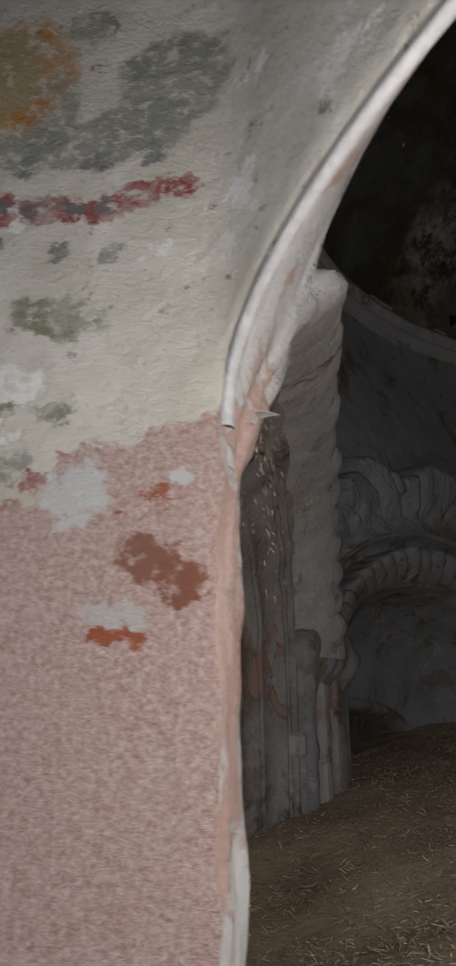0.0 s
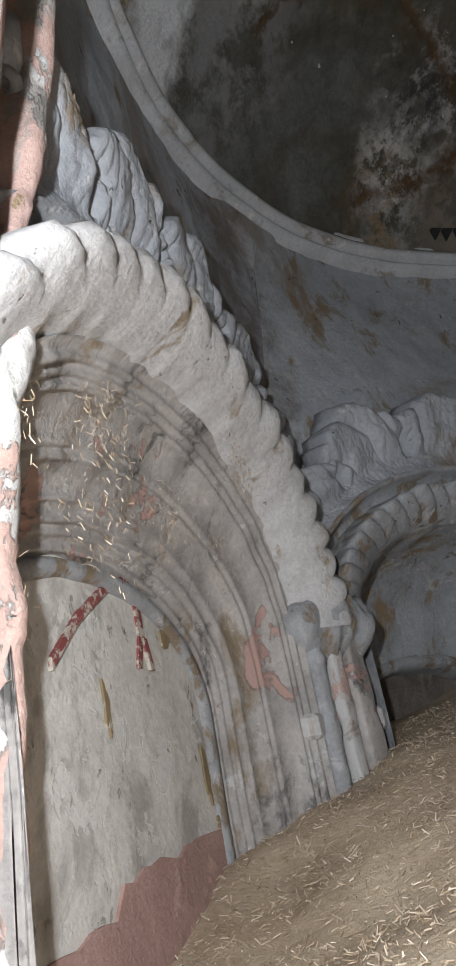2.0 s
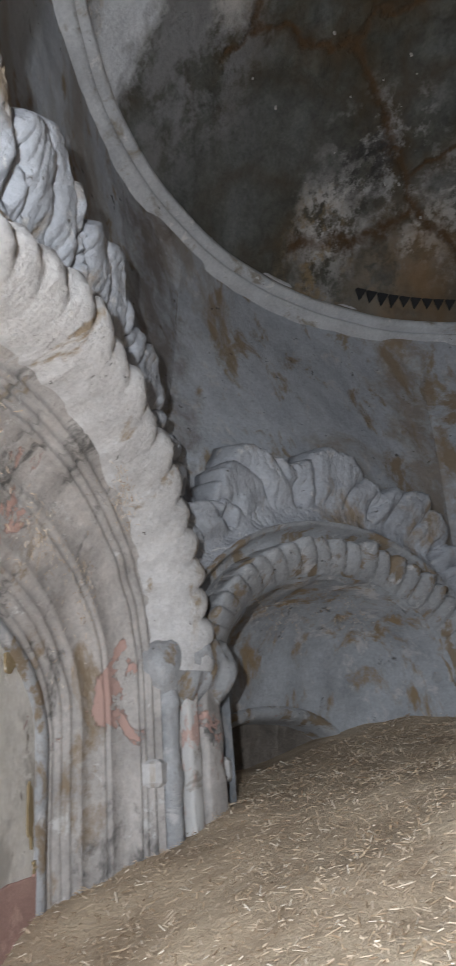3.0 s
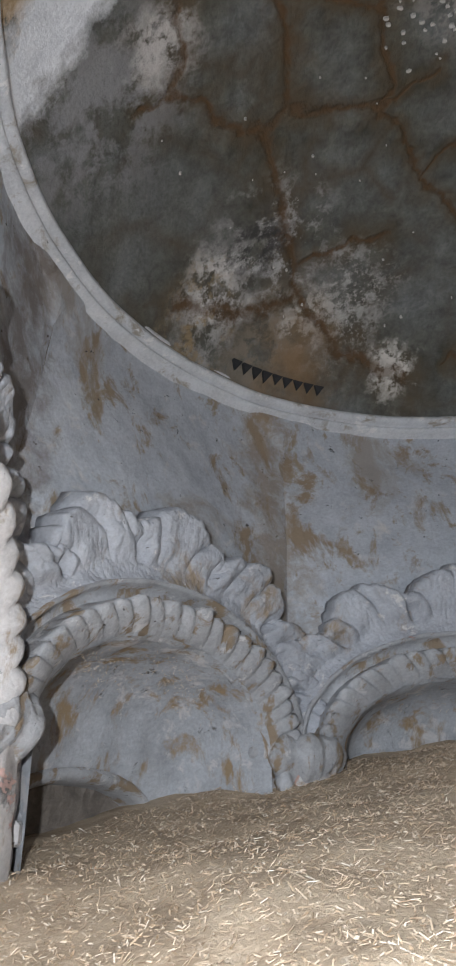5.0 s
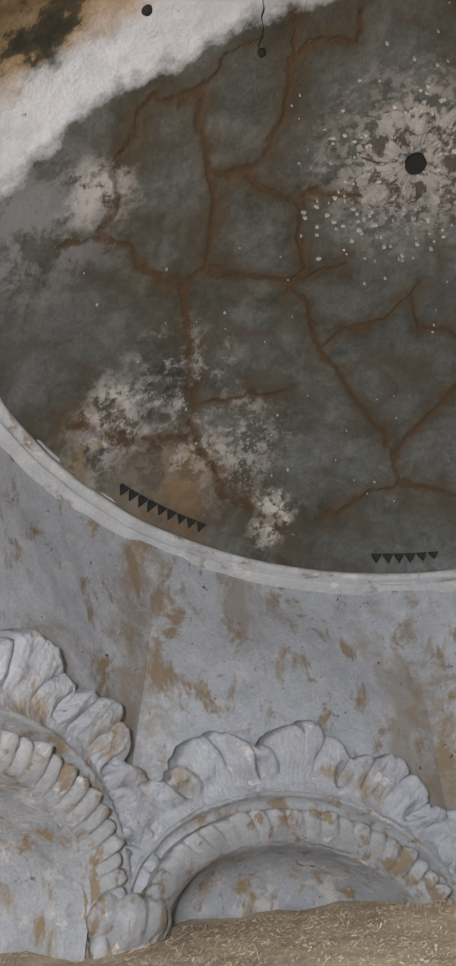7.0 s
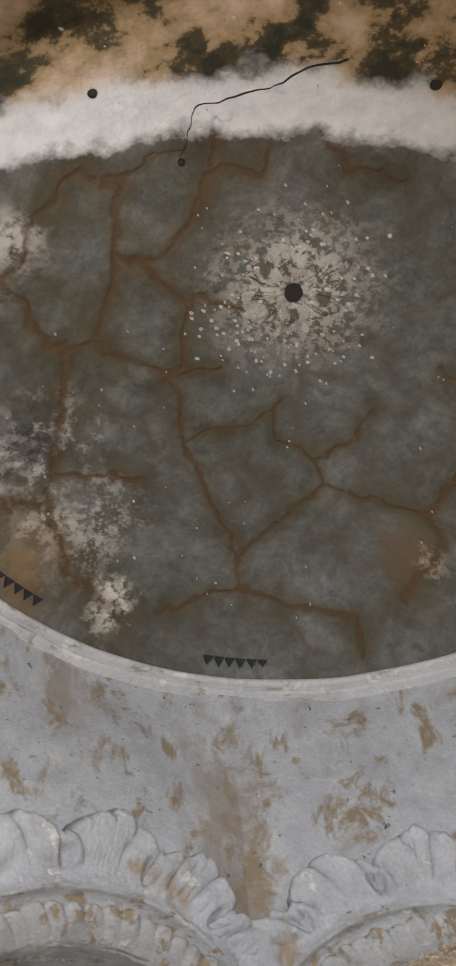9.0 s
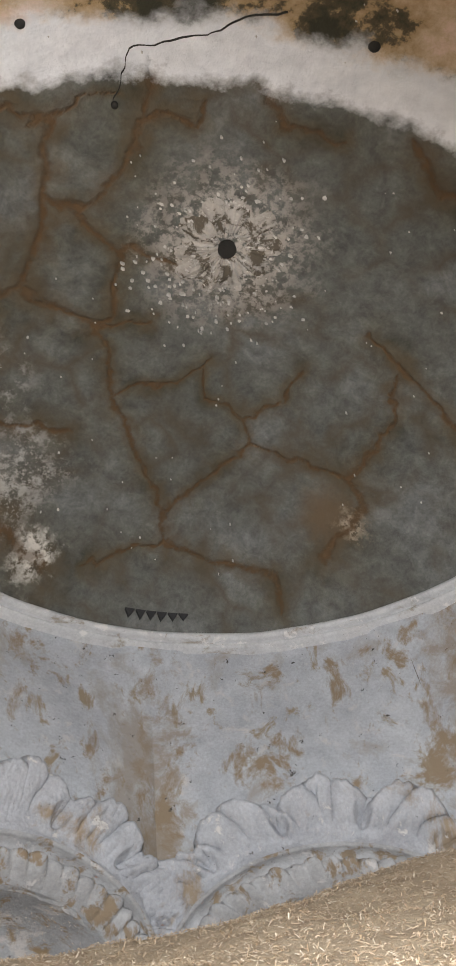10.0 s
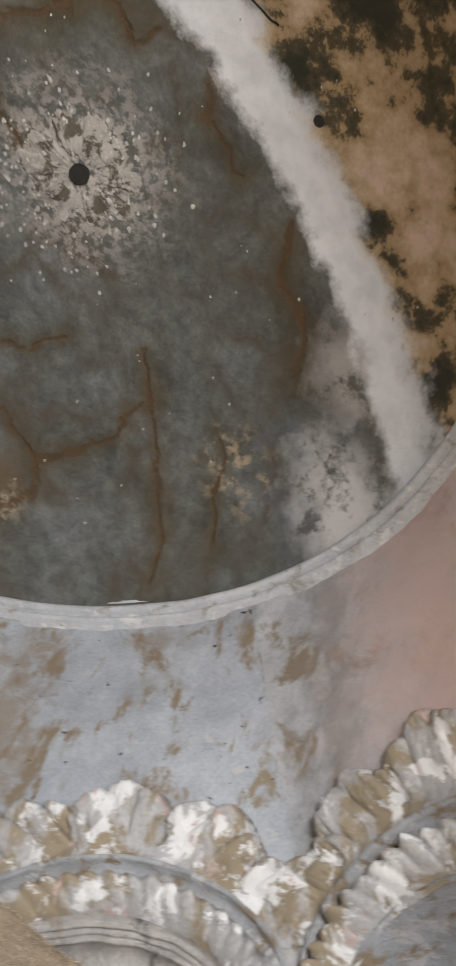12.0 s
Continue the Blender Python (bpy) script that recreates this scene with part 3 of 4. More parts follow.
def wall(k):
    """Wall above the arch, bending from the flat side below to the round rim above, and the strips beside the niche."""
    a0 = radians(ANGLE[k])
    rx, rz, zc = ARCH.get(k, DEFAULT)
    cols, n = [], 96
    half = SIDE / 2
    for j in range(n + 1):
        s = -1 + 2 * j / n
        u = s * half
        q = (u - CENTRE.get(k, 0.0)) / (rx + 0.1)
        zb = zc + (rz + 0.1) * math.sqrt(max(0.0, 1 - q * q)) if abs(q) < 1 else zc
        b = face_point(k, u, -0.04, zb)
        t = a0 - math.atan2(u, AP)
        top = Vector((2.19 * math.cos(t), 2.19 * math.sin(t), RIM_Z - 0.03))
        col = []
        for i in range(49):
            w = i / 48
            e = w * w * (3 - 2 * w)
            p = Vector((b.x + (top.x - b.x) * e, b.y + (top.y - b.y) * e, b.z + (top.z - b.z) * w))
            out = Vector((math.cos(a0), math.sin(a0), 0))
            # a small three-cornered fillet carries the ring over each corner
            reach = 0.36 * max(0.0, 1 - (RIM_Z - 0.03 - p.z) / 0.36) ** 1.7 + wob(p.x, p.y, p.z, 6, 0.012)
            f = min(1.0, max(0.0, (reach - (half - abs(u))) / 0.07))
            p -= out * 0.022 * f * f * (3 - 2 * f)
            col.append(tuple(p + out * (wob(p.x, p.y, p.z, 2.5, 0.015) + wob(p.x, p.y, p.z, 11, 0.005))))
        cols.append(col)
    rows = [[c[i] for c in cols] for i in range(49)]
    ob = grid_object("wall_" + k.lower(), rows, PEELED_PLASTER if k == "F" else GREY_PLASTER)
    tagged(ob, "grey blue plastered wall bending up to the dome, stained brown", kind="structure")
    # masonry behind closes the room
    m = face_matrix(k)
    bm = bmesh.new()
    bmesh.ops.create_cube(bm, size=1, matrix=Matrix.Translation((0, 0.75, 2.1)) @ Matrix.Diagonal((SIDE + 0.62, 0.1, 4.2, 1)))
    back = part("masonry", bm, EARTH, None)
    back.matrix_world = m
    tagged(back, "rough masonry behind the plaster", kind="structure")


def sweep_part(name, k, profile, material, parent, label="", foot=None, bumpy=0.006, n=72):
    """A moulding: profile of (dr, d) swept along the arch."""
    rows = []
    for dr, d, *up in profile:
        row, d0 = [], d
        for u, z, cx, cz in arch_curve(k, dr, n, foot, *up):
            d = d0
            if k == "A" and foot is not None:  # the doorway pier cuts this arch off
                d = max(d, d + (0.03 - d) * min(1.0, max(0.0, (-0.45 - u) / 0.2)) * min(1.0, max(0.0, (2.1 - z) / 0.15)))
                u = max(u, -0.70 if z < 1.95 else -0.90)
            w = wob(u + 3, z, d + ord(k), 9, bumpy)
            row.append((u + cx * w, d + w, z + cz * w))
        rows.append(row)
    return grid_object(name, rows, material, parent, label)


def rope(k, parent, lobes=25):
    """A splayed fluted band: a sharp scalloped edge in front, oblique flutes running back to the soffit."""
    rx, rz, zc = ARCH.get(k, DEFAULT)
    n, rows, rnd = 460, [], random.Random(ord(k))
    wear = [rnd.uniform(0.55, 1.15) for _ in range(lobes + 3)]
    near = k == "A"
    lobes = 20 if near else lobes
    prof = [(0.03, -0.03, 0.0), (0.012, -0.12, 0.2), (0.0, -0.19, 0.7), (-0.012, -0.222, 1.0), (-0.035, -0.232, 1.0), (-0.06, -0.226, 1.0), (-0.085, -0.205, 1.0), (-0.11, -0.175, 0.9), (-0.13, -0.14, 0.7), (-0.145, -0.10, 0.4), (-0.15, -0.07, 0.1)]
    if not near:  # the far arches have a flatter band with narrow grooves
        prof = [(0.02, -0.03, 0.0), (0.0, -0.13, 0.2), (-0.004, -0.168, 0.6), (-0.016, -0.176, 1.0), (-0.04, -0.166, 1.0), (-0.065, -0.15, 1.0), (-0.09, -0.13, 1.0), (-0.115, -0.105, 0.9), (-0.135, -0.08, 0.6), (-0.15, -0.06, 0.1)]
    for i, (dr0, d0, amp) in enumerate(prof):
        f = i / (len(prof) - 1)
        row = []
        for j in range(n + 1):
            t = -0.05 + ((3.0 if near else math.pi) + 0.10) * j / n
            dr, d = dr0, d0 + (0.20 * max(0.0, (t - 2.2) / 0.8) ** 2 if near else 0.0)
            ph = lobes * t / math.pi + 1.1 * f
            lob = abs(math.sin(math.pi * ph)) ** (0.6 if near else 0.5) * wear[int(ph + 1) % len(wear)]
            a = amp * ((0.042 if near else 0.072) * lob - (0.020 if near else 0.048)) + wob(math.cos(t) * 2, math.sin(t) * 2, f + ord(k), 6, 0.008) + wob(math.cos(t), math.sin(t), f, 24, 0.004)
            if k == "A" and j > n - 3:  # the broken end is closed
                dr, d, a = (dr - 0.07) / 2 if j == n - 2 else -0.07, (d - 0.12) / 2 if j == n - 2 else -0.12, 0.0
            row.append((CENTRE.get(k, 0.0) + (rx + dr + a * 0.6) * math.cos(t), d - a * 0.8, zc + (rz + dr + a * 0.6) * math.sin(t)))
        rows.append(row)
    return grid_object("rope_moulding", rows, WHITE_PLASTER if k == "A" else FLAKED_PLASTER if k in "EF" else MOULD_PLASTER, parent, "chipped white twisted rope moulding")


def leaves(k, parent, tips=7):
    """A crest of broad overlapping leaves above a smooth cove: fingers parted by grooves, drop-shaped eyes between the leaves, ragged tips."""
    rx, rz, zc = ARCH.get(k, DEFAULT)
    n, m, rows, rnd = 640, 36, [], random.Random(ord(k) * 7)
    size = [rnd.uniform(0.75, 1.1) for _ in range(tips + 2)]
    lean = [rnd.uniform(-0.5, 0.5) for _ in range(tips + 2)]
    eye = [rnd.uniform(0.6, 1.2) for _ in range(tips + 3)]
    for i in range(m + 1):
        c = i / m
        row = []
        for j in range(n + 1):
            s = j / n
            t = 0.02 + ((2.28 if k == "A" else math.pi) - 0.04) * s
            side = 1 if s < 0.5 else -1
            g = s * tips + 0.22 * c * c * side * abs(math.cos(math.pi * s)) + wob(s * 9, c, ord(k), 2, 0.05)
            q = min(max(int(g), 0), tips)
            x = min(max(g - q, 0), 1) - 0.5
            tip = max(0.0, 1 - abs(2 * x - 0.25 * lean[q]) ** 1.35) * size[q]
            finger = abs(math.sin(math.pi * (2.7 * (x + 0.5) + (0.4 * side + lean[q]) * c * c)))
            width = (0.13 + 0.22 * math.sin(t) ** 0.8) * (0.66 + 0.34 * tip + 0.10 * finger * tip + wob(s * 40, 1, ord(k), 3, 0.07))
            up = min(1.0, max(0.0, (c - 0.28) / 0.2))
            d = -0.115 - 0.02 * math.sin(math.pi * min(1, c / 0.4)) * -1 - 0.075 * up * c
            d += 0.042 * (1 - finger) ** 2.5 * up + 0.035 * up * max(0.0, abs(2 * x) - 0.75) * 4 * (0.4 + 0.6 * c)
            hole = ((min(x + 0.5, 0.5 - x)) / 0.13) ** 2 + ((c - 0.52) / 0.24) ** 2
            d += 0.055 * eye[q + (x > 0)] * max(0.0, 1 - hole) ** 0.6
            if c > 0.88:
                d += 0.16 * ((c - 0.88) / 0.12) ** 1.6
            dr = 0.075 + width * c
            w = wob(s * 10, c * 1.5, ord(k), 3, 0.014) + wob(s * 60, c * 8, ord(k), 3, 0.005)
            row.append((CENTRE.get(k, 0.0) + (rx + dr) * math.cos(t), d + w, zc + (rz + dr) * math.sin(t)))
        rows.append(row)
    return grid_object("leaf_moulding", rows, FLAKED_PLASTER if k in "EF" else LEAF_PLASTER, parent, "worn plaster acanthus leaves in relief", thick=0.02)


def niche(k):
    m = face_matrix(k)
    rx, rz, zc = ARCH.get(k, DEFAULT)
    root = empty("arched_niche", m, label="plaster niche with rope and leaf mouldings, half buried in straw", category="niche", group="niches round the room")
    leaves(k, root)
    # lip under the leaves and the hollow between it and the rope
    sweep_part("hollow", k, [(0.085, -0.12), (0.075, -0.145), (0.06, -0.12), (0.05, -0.06), (0.0, -0.055), (-0.02, -0.08)], MOULD_PLASTER, root, "shadowed hollow behind the rope", foot=None)
    rope(k, root)
    soffit = [(-0.14, -0.09), (-0.15, -0.06)]
    if k in "AE":
        soffit = [(-0.145, -0.09, -0.145, 0.0), (-0.15, -0.07, -0.16, 0.0)]
        for f0, lift in ((0.02, 0.010), (0.09, 0.006), (0.15, 0.009), (0.40, 0.004), (0.46, 0.006), (0.66, 0.005), (0.76, 0.008), (0.83, 0.005), (0.91, 0.009)):
            for f, l in ((f0, 0.0), (f0 + 0.008, lift), (f0 + 0.035, lift), (f0 + 0.043, 0.0)):
                soffit.append((-0.15 - 0.19 * f - l, -0.07 + 0.27 * f - l, -0.16 - 0.14 * f - l, 0.22 * f))
        soffit.append((-0.34, 0.21, -0.30, 0.22))
        sweep_part("soffit", k, soffit, SOFFIT_PLASTER, root, "dusty grey soffit with fine concentric mouldings", foot=0.0, bumpy=0.010)
        sweep_part("panel_frame", k, [(-0.33, 0.20, -0.29, 0.22), (-0.345, 0.175, -0.305, 0.22), (-0.37, 0.178, -0.33, 0.22), (-0.378, 0.19, -0.338, 0.22), (-0.38, 0.215, -0.34, 0.22)], MOULD_PLASTER, root, "raised plaster frame of the panel", foot=0.0)
        panel(k, root, rx - 0.34, rz - 0.30, zc - 0.22)
    else:
        soffit += [(-0.155, -0.02), (-0.165, 0.1), (-0.19, 0.25), (-0.22, 0.34, -0.22, 0.04), (-0.26, 0.40, -0.26, 0.12), (-0.31, 0.43, -0.31, 0.22), (-0.36, 0.45, -0.36, 0.25)]
        sweep_part("soffit", k, soffit, NICHE_PLASTER, root, "grey curved soffit with brown straw stains", foot=0.0, bumpy=0.012)
        sweep_part("inner_arch", k, [(-0.35, 0.44, -0.35, 0.24), (-0.36, 0.42, -0.36, 0.25), (-0.385, 0.43, -0.385, 0.25), (-0.40, 0.47, -0.40, 0.25), (-0.41, 0.60, -0.41, 0.25)], MOULD_PLASTER, root, "small arch at the back of the niche", foot=0.0)
        rows = []
        for i in range(14):
            rows.append([(u, 0.56 + wob(u, i * 0.15, ord(k), 6, 0.06), 0.9 + i * 0.11) for u in [-0.45 + 0.05 * j for j in range(19)]])
        grid_object("rubble_fill", rows, RUBBLE, root, "dark rubble and straw filling the small arch", smooth=False)
    return root


def panel(k, root, hx, hz, zc):
    """Recessed back panel with painted red lines and a bare pink foot."""
    c = CENTRE.get(k, 0.0)
    pts = [(c + hx + 0.05, 0.0)] + [(c + (hx + 0.05) * math.cos(math.pi * i / 24), zc + (hz + 0.05) * math.sin(math.pi * i / 24)) for i in range(25)] + [(c - hx - 0.05, 0.0)]
    part("back_panel", prism(pts, 0.20, 0.26), PANEL_PLASTER, root, "stained cream plaster panel")
    rnd = random.Random(5)
    foot = [(c - hx, 0.3), (c + hx, 0.3), (c + hx, 1.36)]
    for i in range(24):
        q = c + hx - 2 * hx * (i + 1) / 25
        foot.append((q, 1.31 - 0.06 * (i / 24) - (0.05 if i > 12 else 0) - (0.06 if i > 18 else 0) + rnd.uniform(-0.012, 0.012)))
    part("bare_foot", prism(foot, 0.192, 0.21), PINK_PLASTER, root, "bare pink plaster where the finish fell off")
    for i, (path, w, level) in enumerate((([(0.065, 1.965), (0.09, 1.87), (0.095, 1.775)], 0.016, False), ([(0.085, 1.80), (0.06, 1.72)], 0.011, False), ([(0.105, 1.80), (0.13, 1.72)], 0.011, False), ([(0.05, 1.95), (-0.08, 1.90), (-0.22, 1.81), (-0.34, 1.70)], 0.013, True))):
        du, dz = (0.0, w) if level else (w, 0.0)
        line = [(u - du, z - dz) for u, z in path] + [(u + du, z + dz) for u, z in path[::-1]]
        part("red_line", prism(line, 0.194 - 0.0015 * i, 0.203, 0.0), RED_PAINT, root, "faded dark red painted line")
    for i, (u, z, w, h) in enumerate(((0.385, 1.46, 0.016, 0.07), (0.47, 1.335, 0.06, 0.03), (0.24, 1.82, 0.03, 0.03), (-0.13, 1.62, 0.012, 0.05))):
        part("stain", prism(blot(u, z, w, h, 0.1, 200 + i, 0.6), 0.193, 0.199), TAN_PAINT, root, "brown stain on the panel")


CORNERS = ("AB", "BC", "CD", "DE", "EF", "FG")


def door_pier():
    """The pink corner beside the doorway, with the broken white stucco where two ropes meet above it."""
    root = empty("corner_pier", Matrix.Translation((-2.2, -1.05, 0)), label="rough pink plaster pier beside the doorway with broken white stucco", category="pier", group="piers between the niches")
    line = [(0.0, -2.25, -0.95), (1.30, -2.24, -0.95), (1.50, -2.217, -0.95), (1.69, -2.20, -0.95), (1.80, -2.185, -0.97), (1.97, -2.10, -1.05), (2.27, -2.035, -1.10), (2.41, -1.99, -1.10), (2.60, -1.965, -1.10), (2.70, -1.935, -1.10), (3.0, -1.93, -1.12)]

    def edge(z):
        q = max(i for i in range(len(line) - 1) if line[i][0] <= z)
        (z0, x0, y0), (z1, x1, y1) = line[q], line[q + 1]
        f = (z - z0) / (z1 - z0)
        return x0 + (x1 - x0) * f + 2.2, y0 + (y1 - y0) * f + 1.05

    for name, z0, z1, label in (("pier_body", 0.0, 2.24, "bare pink plaster below torn grey plaster"), ("upper_plaster", 2.24, 2.86, "pink and white torn plaster above the pier")):
        rows, count = [], int((z1 - z0) / 0.016)
        for i in range(count + 1):
            z = z0 + (z1 - z0) * i / count
            ex, ey = edge(z)
            ex += wob(z, 1, 2, 9, 0.018) + wob(z, 4, 2, 30, 0.010)
            row = []
            for x, y in ((-0.45, -0.02), (-0.38, -0.025), (-0.32, -0.03), (-0.25, -0.036), (-0.19, -0.04), (-0.14, -0.042), (-0.10, -0.042), (-0.07, -0.04), (-0.045, -0.036), (-0.025, -0.032), (-0.010, -0.025), (-0.002, -0.015), (0.0, 0.0), (-0.012, 0.02), (-0.06, 0.05), (-0.2, 0.12), (-0.4, 0.20)):
                row.append((ex + x, ey + y + wob(ex + x, y, z, 6, 0.03) + wob(ex + x, y, z, 25, 0.008), z))
            rows.append(row)
        grid_object(name, rows, PIER_PLASTER, root, label)


def pier(pair):
    a = radians((ANGLE[pair[0]] + ANGLE[pair[1]]) / 2) if pair not in ("HA",) else radians(202.5)
    if pair == "GH":
        a = radians(247.5)
    rc = AP / math.cos(radians(22.5))
    r, n = Vector((math.sin(a), -math.cos(a), 0)), Vector((math.cos(a), math.sin(a), 0))
    o = Vector((OX, OY, 0)) + n * rc
    m = Matrix(((r.x, n.x, 0, o.x), (r.y, n.y, 0, o.y), (0, 0, 1, 0), (0, 0, 0, 1)))
    root = empty("corner_pier", m, label="plastered corner pier with thin colonnettes and a pale block", category="pier", group="piers between the niches")
    bare = pair in ("HA", "GH")
    # body: a blunt wedge between the two niches
    pts = [(-0.10, 0.05), (-0.07, -0.05), (0.0, -0.08), (0.07, -0.05), (0.10, 0.05)] if bare else [(-0.20, 0.08), (-0.17, -0.10), (-0.06, -0.17), (0.06, -0.17), (0.17, -0.10), (0.20, 0.08)]
    rows = []
    for i in range(24):
        z = 1.86 * i / 23
        rows.append([(x * (1 + wob(x, z, 3, 5, 0.1)), y + wob(x, z, 7, 6, 0.02), z) for x, y in pts])
    grid_object("pier_body", rows, PINK_PLASTER if bare else SOFFIT_PLASTER, root, "plaster pier with pink patches", smooth=False)
    shafts = () if bare else ((-0.20, -0.11, 0.026, SOFFIT_PLASTER, 0.45), (-0.125, -0.155, 0.034, MOULD_PLASTER, 1.0), (-0.045, -0.172, 0.030, REVEAL_PLASTER, 0.4), (0.045, -0.17, 0.046, SOFFIT_PLASTER, 0.3), (0.135, -0.14, 0.030, MOULD_PLASTER, 1.0), (0.20, -0.11, 0.026, SOFFIT_PLASTER, 0.45))
    for x, y, rad, mat, power in shafts:  # power 1: round, smaller: squarer
        rows = []
        for i in range(37):
            z = 0.9 + 0.90 * i / 36
            ring = 1.22 if power == 1.0 and i in (15, 16, 24, 25, 33) else 1.0
            q = rad * ring * (1 + wob(x, z, 1, 9, 0.16))
            row = []
            for j in range(20):
                t = 2 * math.pi * (j + 0.5) / 20
                ct, st = math.cos(t), math.sin(t)
                row.append((x + q * math.copysign(abs(ct) ** power, ct) + wob(x, z, t, 20, 0.003), y + q * math.copysign(abs(st) ** power, st) + wob(z, x, t, 14, 0.004), z))
            rows.append(row)
        grid_object("colonnette", rows, mat, root, closed=True)
    # capital: a fluted block on which the ropes come down
    rows = []
    for i in range(9):
        z = (1.96 if bare else 1.72) + 0.20 * i / 8
        q = 0.13 + 0.075 * math.sin(math.pi * 0.75 * i / 8)
        rows.append([(1.15 * q * (1 + 0.12 * abs(math.sin(5 * t + 3 * z)) + wob(math.cos(t), z, a, 6, 0.12)) * math.cos(t), -0.05 + q * (1 + 0.12 * abs(math.sin(5 * t + 3 * z)) + wob(math.cos(t), z, a, 6, 0.12)) * -math.sin(t), z + wob(math.cos(t), z, a, 4, 0.05)) for t in (math.pi * j / 40 for j in range(41))])
    rows.append([(0, -0.05, rows[-1][0][2] + 0.01)] * 41)
    grid_object("capital", rows, MOULD_PLASTER, root, "broken fluted plaster capital")
    for x in () if bare else (-0.185, 0.185):
        bm = bmesh.new()
        bmesh.ops.create_cube(bm, size=1, matrix=Matrix.Translation((x, -0.13, 1.53)) @ Matrix.Rotation(0.3, 4, "Z") @ Matrix.Diagonal((0.09, 0.09, 0.075, 1)))
        bmesh.ops.bevel(bm, geom=bm.edges[:], offset=0.012, segments=1, affect="EDGES")
        part("block", bm, WHITE_PLASTER, root, "white plaster block on a colonnette")
    return root


# ---- the doorway in which the viewer stands ----
def doorway():
    m = face_matrix("H")
    rx, zc, rz = 0.715, 1.84, 0.36
    # outer order: painted spandrels over pink plaster jambs, as a wall with an arched opening
    opening = [(rx, 0.0)] + [(rx, 0.3 + 1.5 * i / 70) for i in range(71)] + [(rx * math.cos(math.pi * i / 40), zc + rz * math.sin(math.pi * i / 40)) for i in range(41)] + [(-rx, 1.8 - 1.5 * i / 70) for i in range(71)] + [(-rx, 0.0)]
    rows = []
    outer = [(1.5, 0.0)] + [(1.5, 0.3 + 1.5 * i / 70) for i in range(71)] + [(1.5 * math.cos(math.pi * i / 40) * (1.0), 1.9 + 2.4 * math.sin(math.pi * i / 40)) for i in range(41)] + [(-1.5, 1.8 - 1.5 * i / 70) for i in range(71)] + [(-1.5, 0.0)]
    for i in range(25):
        w = i / 24
        row = []
        for (u0, z0), (u1, z1) in zip(opening, outer):
            u, z = u0 + (u1 - u0) * w * w, z0 + (z1 - z0) * w * w
            rough = 1.0 if z < 1.8 else 0.35
            ragged = rough * max(0, 1 - w * 6) * (wob(z, 2, u, 5, 0.03) + wob(z, 5, u, 18, 0.012))
            row.append((u + ragged, 0.100 - 0.015 * max(0, 1 - w * 8) + max(0, abs(u) - 0.70) + min(1, w * 6) * rough * (wob(u, z, 1, 9, 0.006) + wob(u, z, 5, 40, 0.003)), z))
        rows.append(row)
    face = grid_object("wall_door", rows, DOOR_WALL, None)
    face.matrix_world = m
    tagged(face, "cream limewashed wall with worn floral painting round the doorway", kind="structure")
    inner = [(0.78, 0.0)] + [(0.78, 0.3 + 1.5 * i / 70) for i in range(71)] + [(0.77 * math.cos(math.pi * i / 40), zc + 0.68 * math.sin(math.pi * i / 40)) for i in range(41)] + [(-0.77, 1.8 - 1.5 * i / 70) for i in range(71)] + [(-0.77, 0.0)]
    rows = []
    for i in range(13):
        w = i / 12
        row = []
        for (u0, z0), (u1, z1) in zip(opening, inner):
            u, z = u0 + (u1 - u0) * w ** 1.3, z0 + (z1 - z0) * w ** 1.3
            rough = 1.0 if z < 1.8 else 0.35
            ragged = rough * (1 - w) * (wob(z0, 2, u0, 5, 0.03) + wob(z0, 5, u0, 18, 0.012))
            depth = 0.09 + 0.06 * min(1, max(0, (z0 - 1.80) / 0.15))
            row.append((u + ragged + w * wob(u, z, w, 7, 0.03) + w * wob(u, z, w, 20, 0.012), 0.085 + max(0, abs(u0) - 0.70) - depth * w, z + w * wob(u, z, w, 6, 0.02)))
        rows.append(row)
    rows.append([(u * 1.25, -0.02, z * 1.02) for u, d, z in rows[-1]])
    reveal = grid_object("door_reveal", rows, REVEAL_PLASTER, None)
    reveal.matrix_world = m
    tagged(reveal, "rough reveal of the arched doorway with broken plaster", kind="structure")
    # thin raised bead along the edge of the arch
    rows = []
    for f in range(9):
        b = 2 * math.pi * f / 8
        rows.append([((rx - 0.004 + 0.008 * math.cos(b)) * math.cos(t), 0.088 + 0.010 * math.sin(b), zc + (rz - 0.004 + 0.008 * math.cos(b)) * math.sin(t)) for t in (math.pi * j / 90 for j in range(-1, 92))])
    bead = grid_object("door_trim", rows, WHITE_PLASTER)
    bead.matrix_world = m
    tagged(bead, "thin raised plaster bead along the doorway's arch", kind="structure")


def blot(u, z, w, h, turn, seed, rough=0.22, n=36):
    """An uneven rounded outline."""
    out = []
    for i in range(n):
        t = 2 * math.pi * i / n
        q = 1 + rough * noise.noise(Vector((math.cos(t) * 1.6 + seed * 7.3, math.sin(t) * 1.6, seed)))
        x, y = w * q * math.cos(t), h * q * math.sin(t)
        out.append((u + x * math.cos(turn) - y * math.sin(turn), z + x * math.sin(turn) + y * math.cos(turn)))
    return out


